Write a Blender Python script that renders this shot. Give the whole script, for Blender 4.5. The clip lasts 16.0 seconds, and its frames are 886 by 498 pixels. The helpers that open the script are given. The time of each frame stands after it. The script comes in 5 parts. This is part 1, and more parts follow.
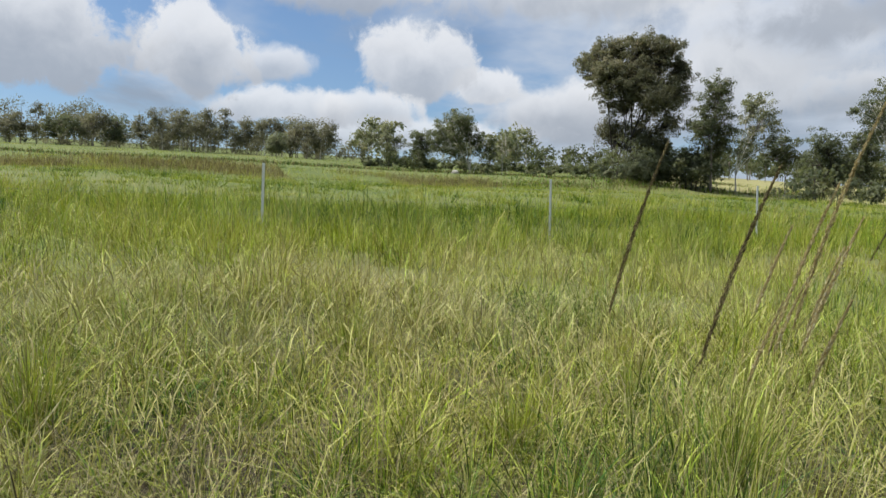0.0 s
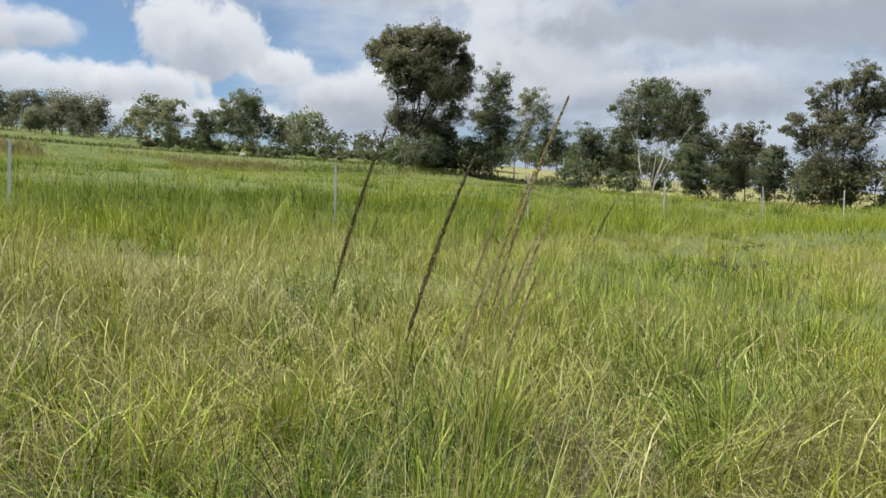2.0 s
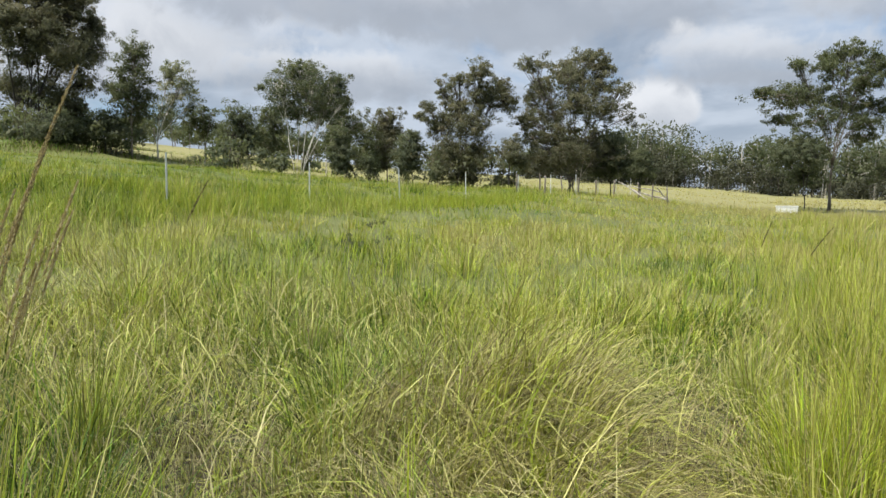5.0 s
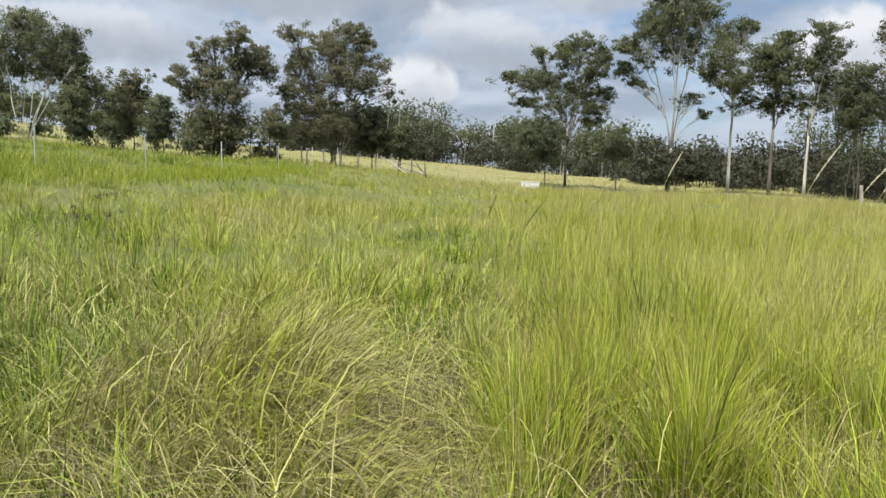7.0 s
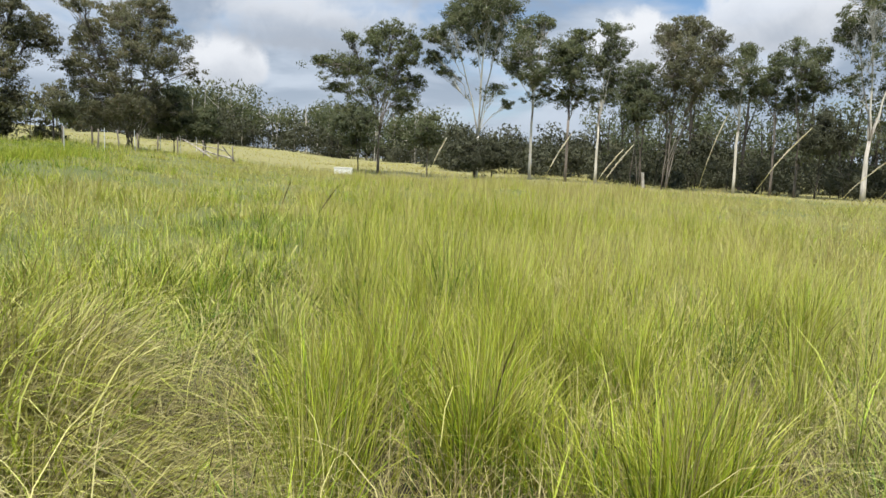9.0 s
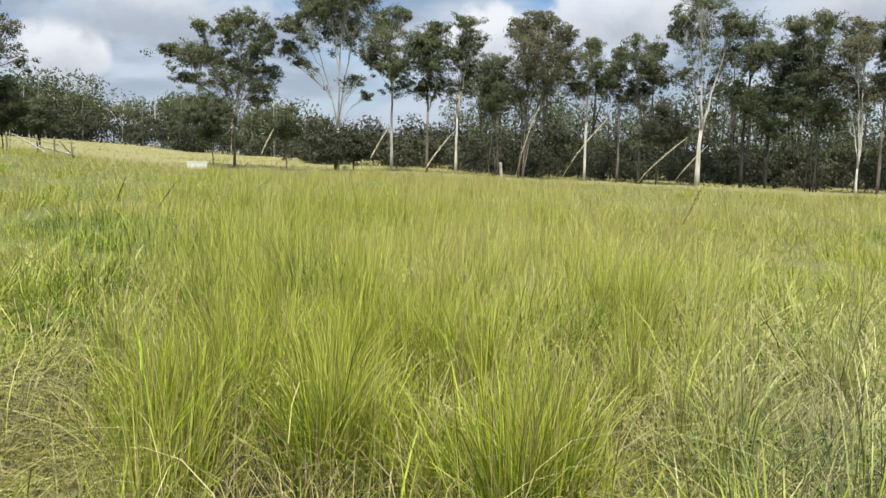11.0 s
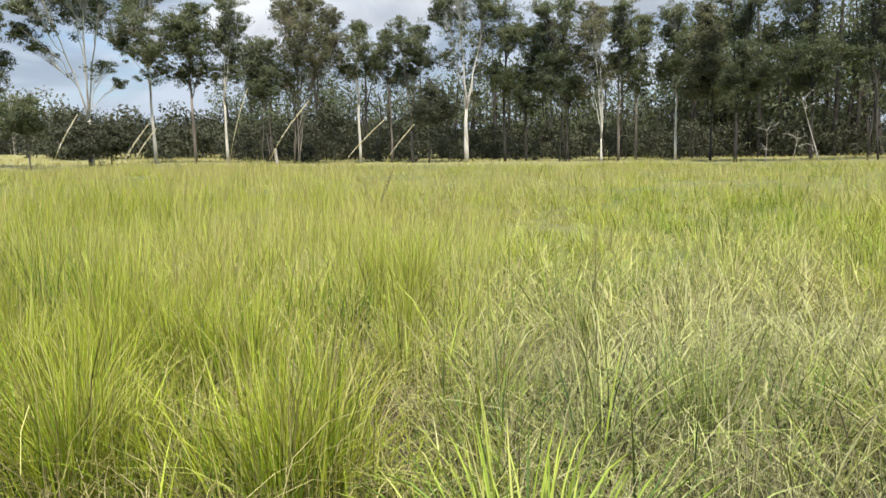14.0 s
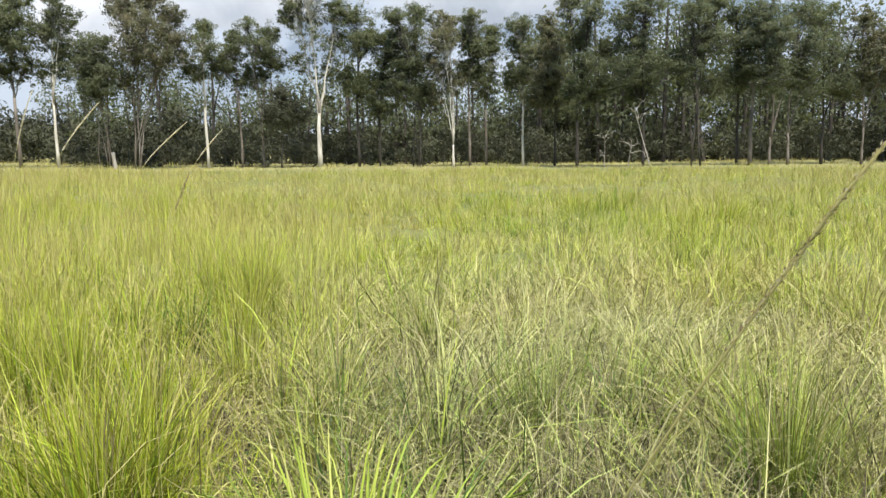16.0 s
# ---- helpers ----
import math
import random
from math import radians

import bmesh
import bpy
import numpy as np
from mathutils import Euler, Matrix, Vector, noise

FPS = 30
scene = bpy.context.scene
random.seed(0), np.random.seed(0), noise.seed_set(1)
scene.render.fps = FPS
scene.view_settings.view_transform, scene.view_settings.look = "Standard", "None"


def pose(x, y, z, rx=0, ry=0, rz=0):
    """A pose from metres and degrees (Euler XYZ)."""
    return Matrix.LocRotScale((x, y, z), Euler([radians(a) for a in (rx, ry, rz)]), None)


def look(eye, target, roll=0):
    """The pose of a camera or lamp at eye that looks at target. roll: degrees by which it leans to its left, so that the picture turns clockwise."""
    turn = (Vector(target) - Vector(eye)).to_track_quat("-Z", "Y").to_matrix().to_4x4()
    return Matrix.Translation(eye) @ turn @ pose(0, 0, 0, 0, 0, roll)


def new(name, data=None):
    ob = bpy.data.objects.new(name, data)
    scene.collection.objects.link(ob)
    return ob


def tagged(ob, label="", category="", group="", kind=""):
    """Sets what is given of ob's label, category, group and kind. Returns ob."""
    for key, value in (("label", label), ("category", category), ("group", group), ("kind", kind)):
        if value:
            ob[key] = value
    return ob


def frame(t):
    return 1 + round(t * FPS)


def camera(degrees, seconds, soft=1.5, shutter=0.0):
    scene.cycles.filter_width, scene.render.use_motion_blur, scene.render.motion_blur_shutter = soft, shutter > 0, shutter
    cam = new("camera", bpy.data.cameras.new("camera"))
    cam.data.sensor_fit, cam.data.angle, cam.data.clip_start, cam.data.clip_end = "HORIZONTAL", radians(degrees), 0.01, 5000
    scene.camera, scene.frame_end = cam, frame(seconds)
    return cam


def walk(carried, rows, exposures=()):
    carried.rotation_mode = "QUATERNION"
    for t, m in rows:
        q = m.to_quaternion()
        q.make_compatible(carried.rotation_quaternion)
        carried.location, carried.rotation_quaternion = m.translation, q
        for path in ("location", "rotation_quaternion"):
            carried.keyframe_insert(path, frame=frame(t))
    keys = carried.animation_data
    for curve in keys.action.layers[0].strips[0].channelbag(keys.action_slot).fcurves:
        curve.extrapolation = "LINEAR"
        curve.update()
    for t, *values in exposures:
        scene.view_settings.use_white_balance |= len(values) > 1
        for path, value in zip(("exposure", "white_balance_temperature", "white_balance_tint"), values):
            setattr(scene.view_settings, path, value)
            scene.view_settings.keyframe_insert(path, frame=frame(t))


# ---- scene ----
# ---- camera: a phone held out in front, turning to the right with the body ----
EYE_Z = 1.5
ARM = 0.518
cam = camera(62.8, 16.0, 1.5)
ROWS = []
for t, yaw, pitch, roll in (
    (0, 63.31, -2.14, 0.99),
    (0.5, 60.51, -2.49, 1.14),
    (1, 56.58, -2.82, 1.12),
    (1.5, 51.94, -3.02, 1.14),
    (2, 47.08, -3.01, 1.13),
    (2.5, 42.46, -2.90, 1.18),
    (3, 38.06, -2.71, 1.21),
    (5.5, 15.81, -4.80, 0.81),
    (6, 11.04, -5.40, 1.18),
    (6.5, 6.37, -5.74, 1.41),
    (7, 2.01, -5.90, 1.59),
    (7.5, -2.06, -6.02, 1.65),
    (8, -5.81, -6.20, 1.73),
    (8.5, -9.30, -6.39, 1.90),
    (9, -12.53, -6.54, 2.08),
    (9.5, -15.71, -6.64, 2.35),
    (10, -18.65, -6.72, 2.40),
    (12.5, -29.74, -7.36, -1.18),
    (13, -32.81, -7.61, -1.43),
    (13.5, -36.32, -7.90, -1.48),
    (14, -40.07, -8.20, -1.56),
    (14.5, -43.56, -8.40, -1.64),
    (15, -46.68, -8.46, -1.57),
    (15.5, -49.30, -8.31, -1.45),
    (16, -51.40, -8.06, -1.18),
):
    a, b = radians(yaw), radians(pitch)
    eye = Vector((-ARM * math.sin(a), ARM * math.cos(a), EYE_Z))
    ahead = Vector((-math.sin(a) * math.cos(b), math.cos(a) * math.cos(b), math.sin(b)))
    ROWS.append((t, look(eye, eye + ahead * 10, roll)))
walk(cam, ROWS, ((0, 0.05), (3, 0.1), (6.5, 0.17), (9.5, 0.2), (13, 0.29), (16, 0.44)))

# ---- sky, sun ----
SUN_AZ, SUN_EL = 150.0, 60.0  # bearing to the left of +y, height over the horizon


def bearing(az, r, z=0.0):
    a = radians(az)
    return Vector((-r * math.sin(a), r * math.cos(a), z))


sun = new("sun", bpy.data.lights.new("sun", "SUN"))
sun.data.energy, sun.data.angle, sun.data.color = 5.6, radians(5), (1.0, 0.93, 0.79)
sun.matrix_world = look(bearing(SUN_AZ, math.cos(radians(SUN_EL)) * 100, math.sin(radians(SUN_EL)) * 100), (0, 0, 0))
scene.view_settings.exposure = 0.0

world = bpy.data.worlds.new("world")
scene.world = world
world.use_nodes = True


class Nodes:
    """Short hand for building node trees."""

    def __init__(self, tree):
        self.tree = tree
        tree.nodes.clear()

    def add(self, kind, ins=None):
        n = self.tree.nodes.new(kind)
        for key, v in (ins or {}).items():
            self.put(n.inputs[key], v)
        return n

    def put(self, socket, v):
        if hasattr(v, "is_output"):
            self.tree.links.new(v, socket)
        else:
            socket.default_value = v

    def math(self, op, a, b=0.0, c=0.0, clamp=False):
        n = self.add("ShaderNodeMath")
        n.operation, n.use_clamp = op, clamp
        for i, v in enumerate((a, b, c)):
            self.put(n.inputs[i], v)
        return n.outputs[0]

    def mix(self, f, a, b, blend="MIX"):
        n = self.add("ShaderNodeMix")
        n.data_type, n.blend_type = "RGBA", blend
        for i, v in ((0, f), (6, a), (7, b)):
            self.put(n.inputs[i], v)
        return n.outputs[2]

    def ramp(self, f, *stops):
        n = self.add("ShaderNodeValToRGB", {0: f})
        e = n.color_ramp.elements
        for i, (p, col) in enumerate(stops):
            el = e[i] if i < 2 else e.new(p)
            el.position, el.color = p, (*col, 1) if len(col) == 3 else col
        return n.outputs[0]

    def noise(self, vec, scale, detail=4.0, rough=0.55, warp=0.0):
        return self.add("ShaderNodeTexNoise", {"Vector": vec, "Scale": scale, "Detail": detail, "Roughness": rough, "Distortion": warp}).outputs[0]

    def step(self, v, lo, hi):
        """From 0 at lo to 1 at hi; hi may be the smaller."""
        n = self.add("ShaderNodeMapRange", {0: v, 1: min(lo, hi), 2: max(lo, hi), 3: 0.0 if lo < hi else 1.0, 4: 1.0 if lo < hi else 0.0})
        n.interpolation_type = "SMOOTHSTEP"
        return n.outputs[0]


k = Nodes(world.node_tree)
way = k.add("ShaderNodeTexCoord").outputs["Generated"]
xyz = k.add("ShaderNodeSeparateXYZ", {0: way}).outputs
sky = k.add("ShaderNodeTexSky")
sky.sky_type, sky.sun_disc, sky.sun_elevation, sky.sun_rotation = "NISHITA", False, radians(SUN_EL), radians(-SUN_AZ)
az = k.math("MULTIPLY", k.math("ARCTAN2", k.math("MULTIPLY", xyz[0], -1.0), xyz[1]), 180 / math.pi)
el = k.math("MULTIPLY", k.math("ARCSINE", xyz[2]), 180 / math.pi)
blue = k.mix(1.0, sky.outputs[0], (0.085, 0.10, 0.115, 1), "MULTIPLY")
# high layer: cloud sheets seen in perspective
flat = k.math("ADD", k.math("MAXIMUM", xyz[2], 0.0), 0.22)
plane = k.add("ShaderNodeCombineXYZ", {0: k.math("DIVIDE", xyz[0], flat), 1: k.math("DIVIDE", xyz[1], flat), 2: 0.0}).outputs[0]
sheet = k.noise(plane, 0.9, 6.0, 0.55, 0.3)
# the sky is broken with blue on the hill's side and almost shut over the woods
shut = k.step(az, 74.0, 40.0)
low = k.math("SUBTRACT", 0.58, k.math("MULTIPLY", shut, 0.22))
veil = k.step(k.math("SUBTRACT", sheet, low), -0.02, 0.13)
thick = k.noise(plane, 1.25, 6.0, 0.52, 0.4)
grey = k.mix(k.step(thick, 0.40, 0.60), (0.30, 0.36, 0.45, 1), (0.55, 0.61, 0.70, 1))
col = k.mix(k.math("MULTIPLY", veil, 0.92), blue, grey)
# haze near the horizon
col = k.mix(k.math("MULTIPLY", k.step(el, 9.0, 0.0), 0.7), col, (0.47, 0.54, 0.64, 1))
# heaped clouds: bearing, height, half width, half height in degrees, greyness, softness of the edge
puff = k.noise(way, 9.0, 3.0, 0.55, 0.2)
curl = k.noise(way, 26.0, 8.0, 0.62, 0.3)
rough = k.math("ADD", k.math("MULTIPLY", k.math("SUBTRACT", puff, 0.5), 1.5), k.math("MULTIPLY", k.math("SUBTRACT", curl, 0.5), 1.15))
for caz, cel, cw, ch, dark, soft in ((72.0, 17.8, 10.0, 2.6, 0.3, 0.4), (54.0, 17.4, 11.0, 3.2, 0.3, 0.5), (44.6, 9.4, 8.0, 3.6, 0.1, 0.7), (39.0, 13.0, 10.0, 4.6, -0.4, 0.8),
                                     (54.0, 8.2, 6.5, 2.7, 0.5, 0.4), (66.0, 6.6, 9.0, 1.6, 0.1, 0.5), (75.5, 8.4, 5.6, 1.9, 0.15, 0.3), (76.9, 11.4, 3.2, 1.6, 0.3, 0.5), (60.2, 10.2, 3.8, 2.1, 0.0, 0.2),
                                     (64.9, 11.4, 5.0, 3.7, 0.35, 0.2), (92.6, 11.9, 8.6, 4.8, 0.75, 0.15), (82.0, 11.5, 4.9, 3.7, 0.45, 0.15), (69.2, 8.4, 4.6, 1.8, 0.1, 0.3),
                                     (28.0, 14.5, 11.0, 3.2, 1.5, 0.6), (15.0, 13.5, 15.0, 3.4, 1.5, 0.6), (28.9, 8.6, 8.0, 2.4, 1.0, 0.6), (4.3, 6.9, 3.4, 2.6, -0.2, 0.3), (-1.8, 9.6, 9.0, 2.6, 1.0, 0.6),
                                     (-12.0, 14.0, 9.0, 3.0, 0.4, 0.6), (-26.6, 8.6, 3.4, 3.0, -0.2, 0.3), (-36.0, 10.5, 6.0, 3.0, 0.2, 0.4), (-55.0, 11.0, 7.0, 3.0, 0.4, 0.5)):
    dx = k.math("DIVIDE", k.math("SUBTRACT", az, caz), cw)
    dy = k.math("DIVIDE", k.math("SUBTRACT", el, cel), ch)
    under = k.math("MULTIPLY", k.math("MINIMUM", dy, 0.0), 1.0)  # flat bases
    dist = k.math("SQRT", k.math("ADD", k.math("MULTIPLY", dx, dx), k.math("ADD", k.math("MULTIPLY", dy, dy), k.math("MULTIPLY", under, under))))
    mask = k.step(k.math("ADD", dist, rough), 1.0 + soft * 0.45, 0.84 - soft * 0.35)
    lit = k.math("ADD", k.math("ADD", dy, k.math("MULTIPLY", dist, 0.45)), k.math("ADD", k.math("MULTIPLY", rough, 0.8), -dark * 0.75))
    tone = k.step(lit, -0.9, 0.95)
    col = k.mix(k.math("MULTIPLY", mask, 0.95 - soft * 0.3), col, k.mix(tone, (0.37, 0.41, 0.475, 1), (0.80, 0.82, 0.855, 1)))
# thin bright cloud overhead, where the sun stands behind it
over = k.math("ADD", 1.0, k.math("MULTIPLY", k.step(xyz[2], 0.42, 0.85), 0.9))
col = k.mix(1.0, col, k.add("ShaderNodeCombineColor", {0: over, 1: over, 2: over}).outputs[0], "MULTIPLY")
# under the horizon: what the field throws back
col = k.mix(k.step(el, 0.0, -3.0), col, (0.16, 0.20, 0.07, 1))
k.add("ShaderNodeOutputWorld", {0: k.add("ShaderNodeBackground", {0: col, 1: 1.0}).outputs[0]})

# ---- materials ----
def material(name):
    m = bpy.data.materials.new(name)
    m.use_nodes = True
    return m, Nodes(m.node_tree)


def leafy(name, stops, attribute, through_light=0.45, rough=0.55, jitter=0.35, warm=(0.9, 1.0, 0.4), cool=False):
    """Blades and leaves: colour by an attribute from fresh to dry, each piece a little different, light shining through."""
    m, k = material(name)
    at = k.add("ShaderNodeAttribute")
    at.attribute_name = attribute
    f = at.outputs["Fac"]
    rnd = k.add("ShaderNodeNewGeometry").outputs["Random Per Island"]
    col = k.ramp(f, *stops)
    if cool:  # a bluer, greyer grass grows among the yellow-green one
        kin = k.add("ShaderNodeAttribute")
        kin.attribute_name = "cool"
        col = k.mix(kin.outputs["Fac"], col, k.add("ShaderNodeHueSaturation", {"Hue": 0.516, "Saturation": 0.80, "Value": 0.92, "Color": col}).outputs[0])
    hsv = k.add("ShaderNodeHueSaturation", {"Hue": k.math("ADD", 0.485, k.math("MULTIPLY", rnd, 0.03)), "Saturation": 1.0,
                                            "Value": k.math("ADD", 1.0 - jitter, k.math("MULTIPLY", rnd, 2 * jitter)), "Color": col}).outputs[0]
    bsdf = k.add("ShaderNodeBsdfPrincipled", {"Base Color": hsv, "Roughness": rough})
    bsdf.inputs["Specular IOR Level"].default_value = 0.14
    tr = k.add("ShaderNodeBsdfTranslucent", {0: k.mix(1.0, hsv, (*warm, 1), "MULTIPLY")})
    mixed = k.add("ShaderNodeMixShader", {0: through_light, 1: bsdf.outputs[0], 2: tr.outputs[0]})
    k.add("ShaderNodeOutputMaterial", {0: mixed.outputs[0]})
    return m


BLADE = ((0.0, (0.046, 0.098, 0.014)), (0.12, (0.165, 0.245, 0.026)), (0.25, (0.295, 0.35, 0.025)), (0.45, (0.395, 0.412, 0.072)), (0.65, (0.435, 0.395, 0.152)), (0.82, (0.35, 0.30, 0.152)), (1.0, (0.068, 0.053, 0.027)))
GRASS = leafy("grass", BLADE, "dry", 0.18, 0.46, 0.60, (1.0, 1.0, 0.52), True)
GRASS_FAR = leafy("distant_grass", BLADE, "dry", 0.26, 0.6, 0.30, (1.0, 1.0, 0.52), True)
LEAF_GREEN = leafy("eucalypt_leaf", ((0.0, (0.070, 0.088, 0.052)), (0.5, (0.122, 0.142, 0.080)), (1.0, (0.20, 0.205, 0.125))), "dry", 0.45, 0.55, 0.14, (1.0, 1.0, 0.6))
LEAF_DARK = leafy("dark_leaf", ((0.0, (0.086, 0.106, 0.076)), (0.5, (0.132, 0.154, 0.098)), (1.0, (0.19, 0.20, 0.124))), "dry", 0.5, 0.55, 0.14, (1.0, 1.0, 0.6))
LEAF_BROWN = leafy("brown_leaf", ((0.0, (0.080, 0.092, 0.056)), (0.5, (0.150, 0.156, 0.098)), (1.0, (0.22, 0.20, 0.135))), "dry", 0.45, 0.55, 0.14, (1.0, 0.95, 0.65))
LEAF_PALE = leafy("pale_leaf", ((0.0, (0.12, 0.145, 0.086)), (0.5, (0.21, 0.23, 0.145)), (1.0, (0.32, 0.31, 0.21))), "dry", 0.45, 0.55, 0.14, (1.0, 1.0, 0.65))
# grey-olive hilltop leaves, paled so that distance haze is in the colour
LEAF_HAZE = leafy("hazed_olive_leaf", ((0.0, (0.12, 0.128, 0.088)), (0.5, (0.18, 0.182, 0.125)), (1.0, (0.27, 0.262, 0.185))), "dry", 0.45, 0.6, 0.1, (1.0, 0.98, 0.7))
# scrub leaves: the shade under the crowns is put into their dark colour
LEAF_SHADE = leafy("shaded_scrub_leaf", ((0.0, (0.058, 0.064, 0.044)), (0.5, (0.078, 0.084, 0.056)), (1.0, (0.102, 0.107, 0.070))), "dry", 0.25, 0.8, 0.08, (1.0, 1.0, 0.7))
SEED = leafy("seed_head", ((0.0, (0.075, 0.060, 0.035)), (0.3, (0.16, 0.13, 0.07)), (0.62, (0.50, 0.41, 0.20)), (1.0, (0.72, 0.68, 0.55))), "dry", 0.2, 0.7, 0.25, (1.0, 0.9, 0.6))


def bark(name, light, dark, scale=3.0, lo=0.42, hi=0.62):
    m, k = material(name)
    p = k.add("ShaderNodeTexCoord").outputs["Object"]
    sq = k.add("ShaderNodeMapping", {0: p})
    sq.inputs["Scale"].default_value = (1, 1, 0.25)
    n = k.noise(sq.outputs[0], scale, 6.0, 0.65, 0.4)
    fine = k.noise(sq.outputs[0], scale * 9, 3.0, 0.6)
    col = k.mix(k.step(n, lo, hi), (*dark, 1), (*light, 1))
    col = k.mix(k.math("MULTIPLY", fine, 0.45), col, (*dark, 1))
    bump = k.add("ShaderNodeBump", {"Strength": 0.5, "Distance": 0.03, "Height": fine})
    b = k.add("ShaderNodeBsdfPrincipled", {"Base Color": col, "Roughness": 0.85, "Normal": bump.outputs[0]})
    k.add("ShaderNodeOutputMaterial", {0: b.outputs[0]})
    return m


BARK_PALE = bark("pale_gum_bark", (0.66, 0.63, 0.57), (0.28, 0.25, 0.22), 1.0, 0.34, 0.5)
BARK_GREY = bark("grey_bark", (0.30, 0.27, 0.24), (0.12, 0.10, 0.085), 1.6)
BARK_DARK = bark("dark_ironbark", (0.075, 0.064, 0.055), (0.030, 0.026, 0.023), 2.5)
WOOD_DEAD = bark("bleached_dead_wood", (0.52, 0.49, 0.44), (0.28, 0.25, 0.22), 4.0)

m, k = material("field_ground")
p = k.add("ShaderNodeNewGeometry").outputs["Position"]
n1, n2, n3 = k.noise(p, 0.09, 4.0, 0.6), k.noise(p, 0.7, 5.0, 0.65, 0.5), k.noise(p, 25.0, 4.0, 0.7)
span_node = k.add("ShaderNodeVectorMath", {0: p})
span_node.operation = "LENGTH"
r = span_node.outputs["Value"]
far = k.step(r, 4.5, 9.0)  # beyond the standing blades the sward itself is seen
# litter close by, coloured nearly black to paint the shade between tussocks
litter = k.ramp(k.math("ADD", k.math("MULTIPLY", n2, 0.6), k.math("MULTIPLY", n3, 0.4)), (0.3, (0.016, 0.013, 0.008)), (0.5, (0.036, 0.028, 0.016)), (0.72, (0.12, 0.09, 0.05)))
sward = k.ramp(k.math("ADD", k.math("MULTIPLY", n1, 0.7), k.math("MULTIPLY", n2, 0.3)), (0.32, (0.085, 0.108, 0.024)), (0.5, (0.125, 0.142, 0.038)), (0.68, (0.17, 0.168, 0.062)))
px = k.add("ShaderNodeSeparateXYZ", {0: p}).outputs[0]
hill = k.ramp(k.math("ADD", k.math("MULTIPLY", n1, 0.6), k.math("MULTIPLY", n2, 0.4)), (0.32, (0.062, 0.092, 0.013)), (0.5, (0.100, 0.130, 0.021)), (0.68, (0.145, 0.145, 0.038)))
sward = k.mix(k.step(px, -7.0, -18.0), sward, hill)  # greener on the hill's side
below = k.step(k.math("ADD", k.math("MULTIPLY", px, 0.8), k.add("ShaderNodeSeparateXYZ", {0: p}).outputs[1]), 2.0, 12.0)
mown = k.math("MULTIPLY", k.step(r, 50.0, 64.0), below)  # a mown, yellow paddock further off
sward = k.mix(mown, sward, k.mix(n2, (0.19, 0.185, 0.065, 1), (0.30, 0.275, 0.11, 1)))
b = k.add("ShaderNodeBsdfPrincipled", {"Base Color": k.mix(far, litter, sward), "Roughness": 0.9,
                                       "Normal": k.add("ShaderNodeBump", {"Strength": 0.6, "Distance": 0.05, "Height": n3}).outputs[0]})
k.add("ShaderNodeOutputMaterial", {0: b.outputs[0]})
GROUND = m


def plain(name, col, rough=0.5, metal=0.0, wear=0.25, scale=20.0):
    m, k = material(name)
    p = k.add("ShaderNodeTexCoord").outputs["Object"]
    n = k.noise(p, scale, 5.0, 0.65)
    b = k.add("ShaderNodeBsdfPrincipled", {"Base Color": k.mix(k.math("MULTIPLY", n, wear), (*col, 1), tuple(v * 0.35 for v in col) + (1,)),
                                           "Roughness": k.math("ADD", rough - 0.1, k.math("MULTIPLY", n, 0.2)), "Metallic": metal})
    k.add("ShaderNodeOutputMaterial", {0: b.outputs[0]})
    return m


WIRE = plain("dull_wire", (0.16, 0.16, 0.155), 0.6, 0.3, 0.3)
STEEL = plain("galvanised_steel", (0.66, 0.68, 0.69), 0.55, 0.15, 0.25)
WHITE = plain("white_plastic", (0.78, 0.78, 0.76), 0.55, 0.0, 0.2, 6.0)
STONE = plain("pale_stone", (0.40, 0.385, 0.35), 0.9, 0.0, 0.5, 4.0)

# ---- land ----
rng = np.random.default_rng(7)


def smooth(a, b, x):
    u = np.clip((x - a) / (b - a), 0, 1)
    return u * u * (3 - 2 * u)


def lattice(x, y, seed=0):
    """Smooth value noise from 0 to 1, for arrays."""
    xi, yi = np.floor(x).astype(np.int64), np.floor(y).astype(np.int64)
    fx, fy = x - xi, y - yi
    fx, fy = fx * fx * (3 - 2 * fx), fy * fy * (3 - 2 * fy)

    def h(i, j):
        v = np.sin((i * 127.1 + j * 311.7 + seed * 74.7) % 6283.1) * 43758.5453
        return v - np.floor(v)

    return (h(xi, yi) * (1 - fx) + h(xi + 1, yi) * fx) * (1 - fy) + (h(xi, yi + 1) * (1 - fx) + h(xi + 1, yi + 1) * fx) * fy


# slope of the land by bearing: the hill rises on one side, the paddock is flat towards the woods
SLOPE_AZ = (-180, -110, -75, -57, -42, -28, -20, -7, 10, 18.6, 25, 31, 38, 43, 49, 55, 62, 70, 76, 86, 95, 120, 180)
SLOPE = (-0.01, -0.01, -0.008, -0.006, -0.0025, 0.002, 0.010, 0.0105, 0.032, 0.038, 0.0435, 0.054, 0.063, 0.072, 0.079, 0.083, 0.088, 0.092, 0.099, 0.100, 0.100, 0.08, -0.01)
FENCE_AZ, FENCE_D = 84.0, 12.5


def across_fence(x, y):
    """Distance square to the fence, towards the hill."""
    a = radians(FENCE_AZ)
    return -x * math.sin(a) + y * math.cos(a)


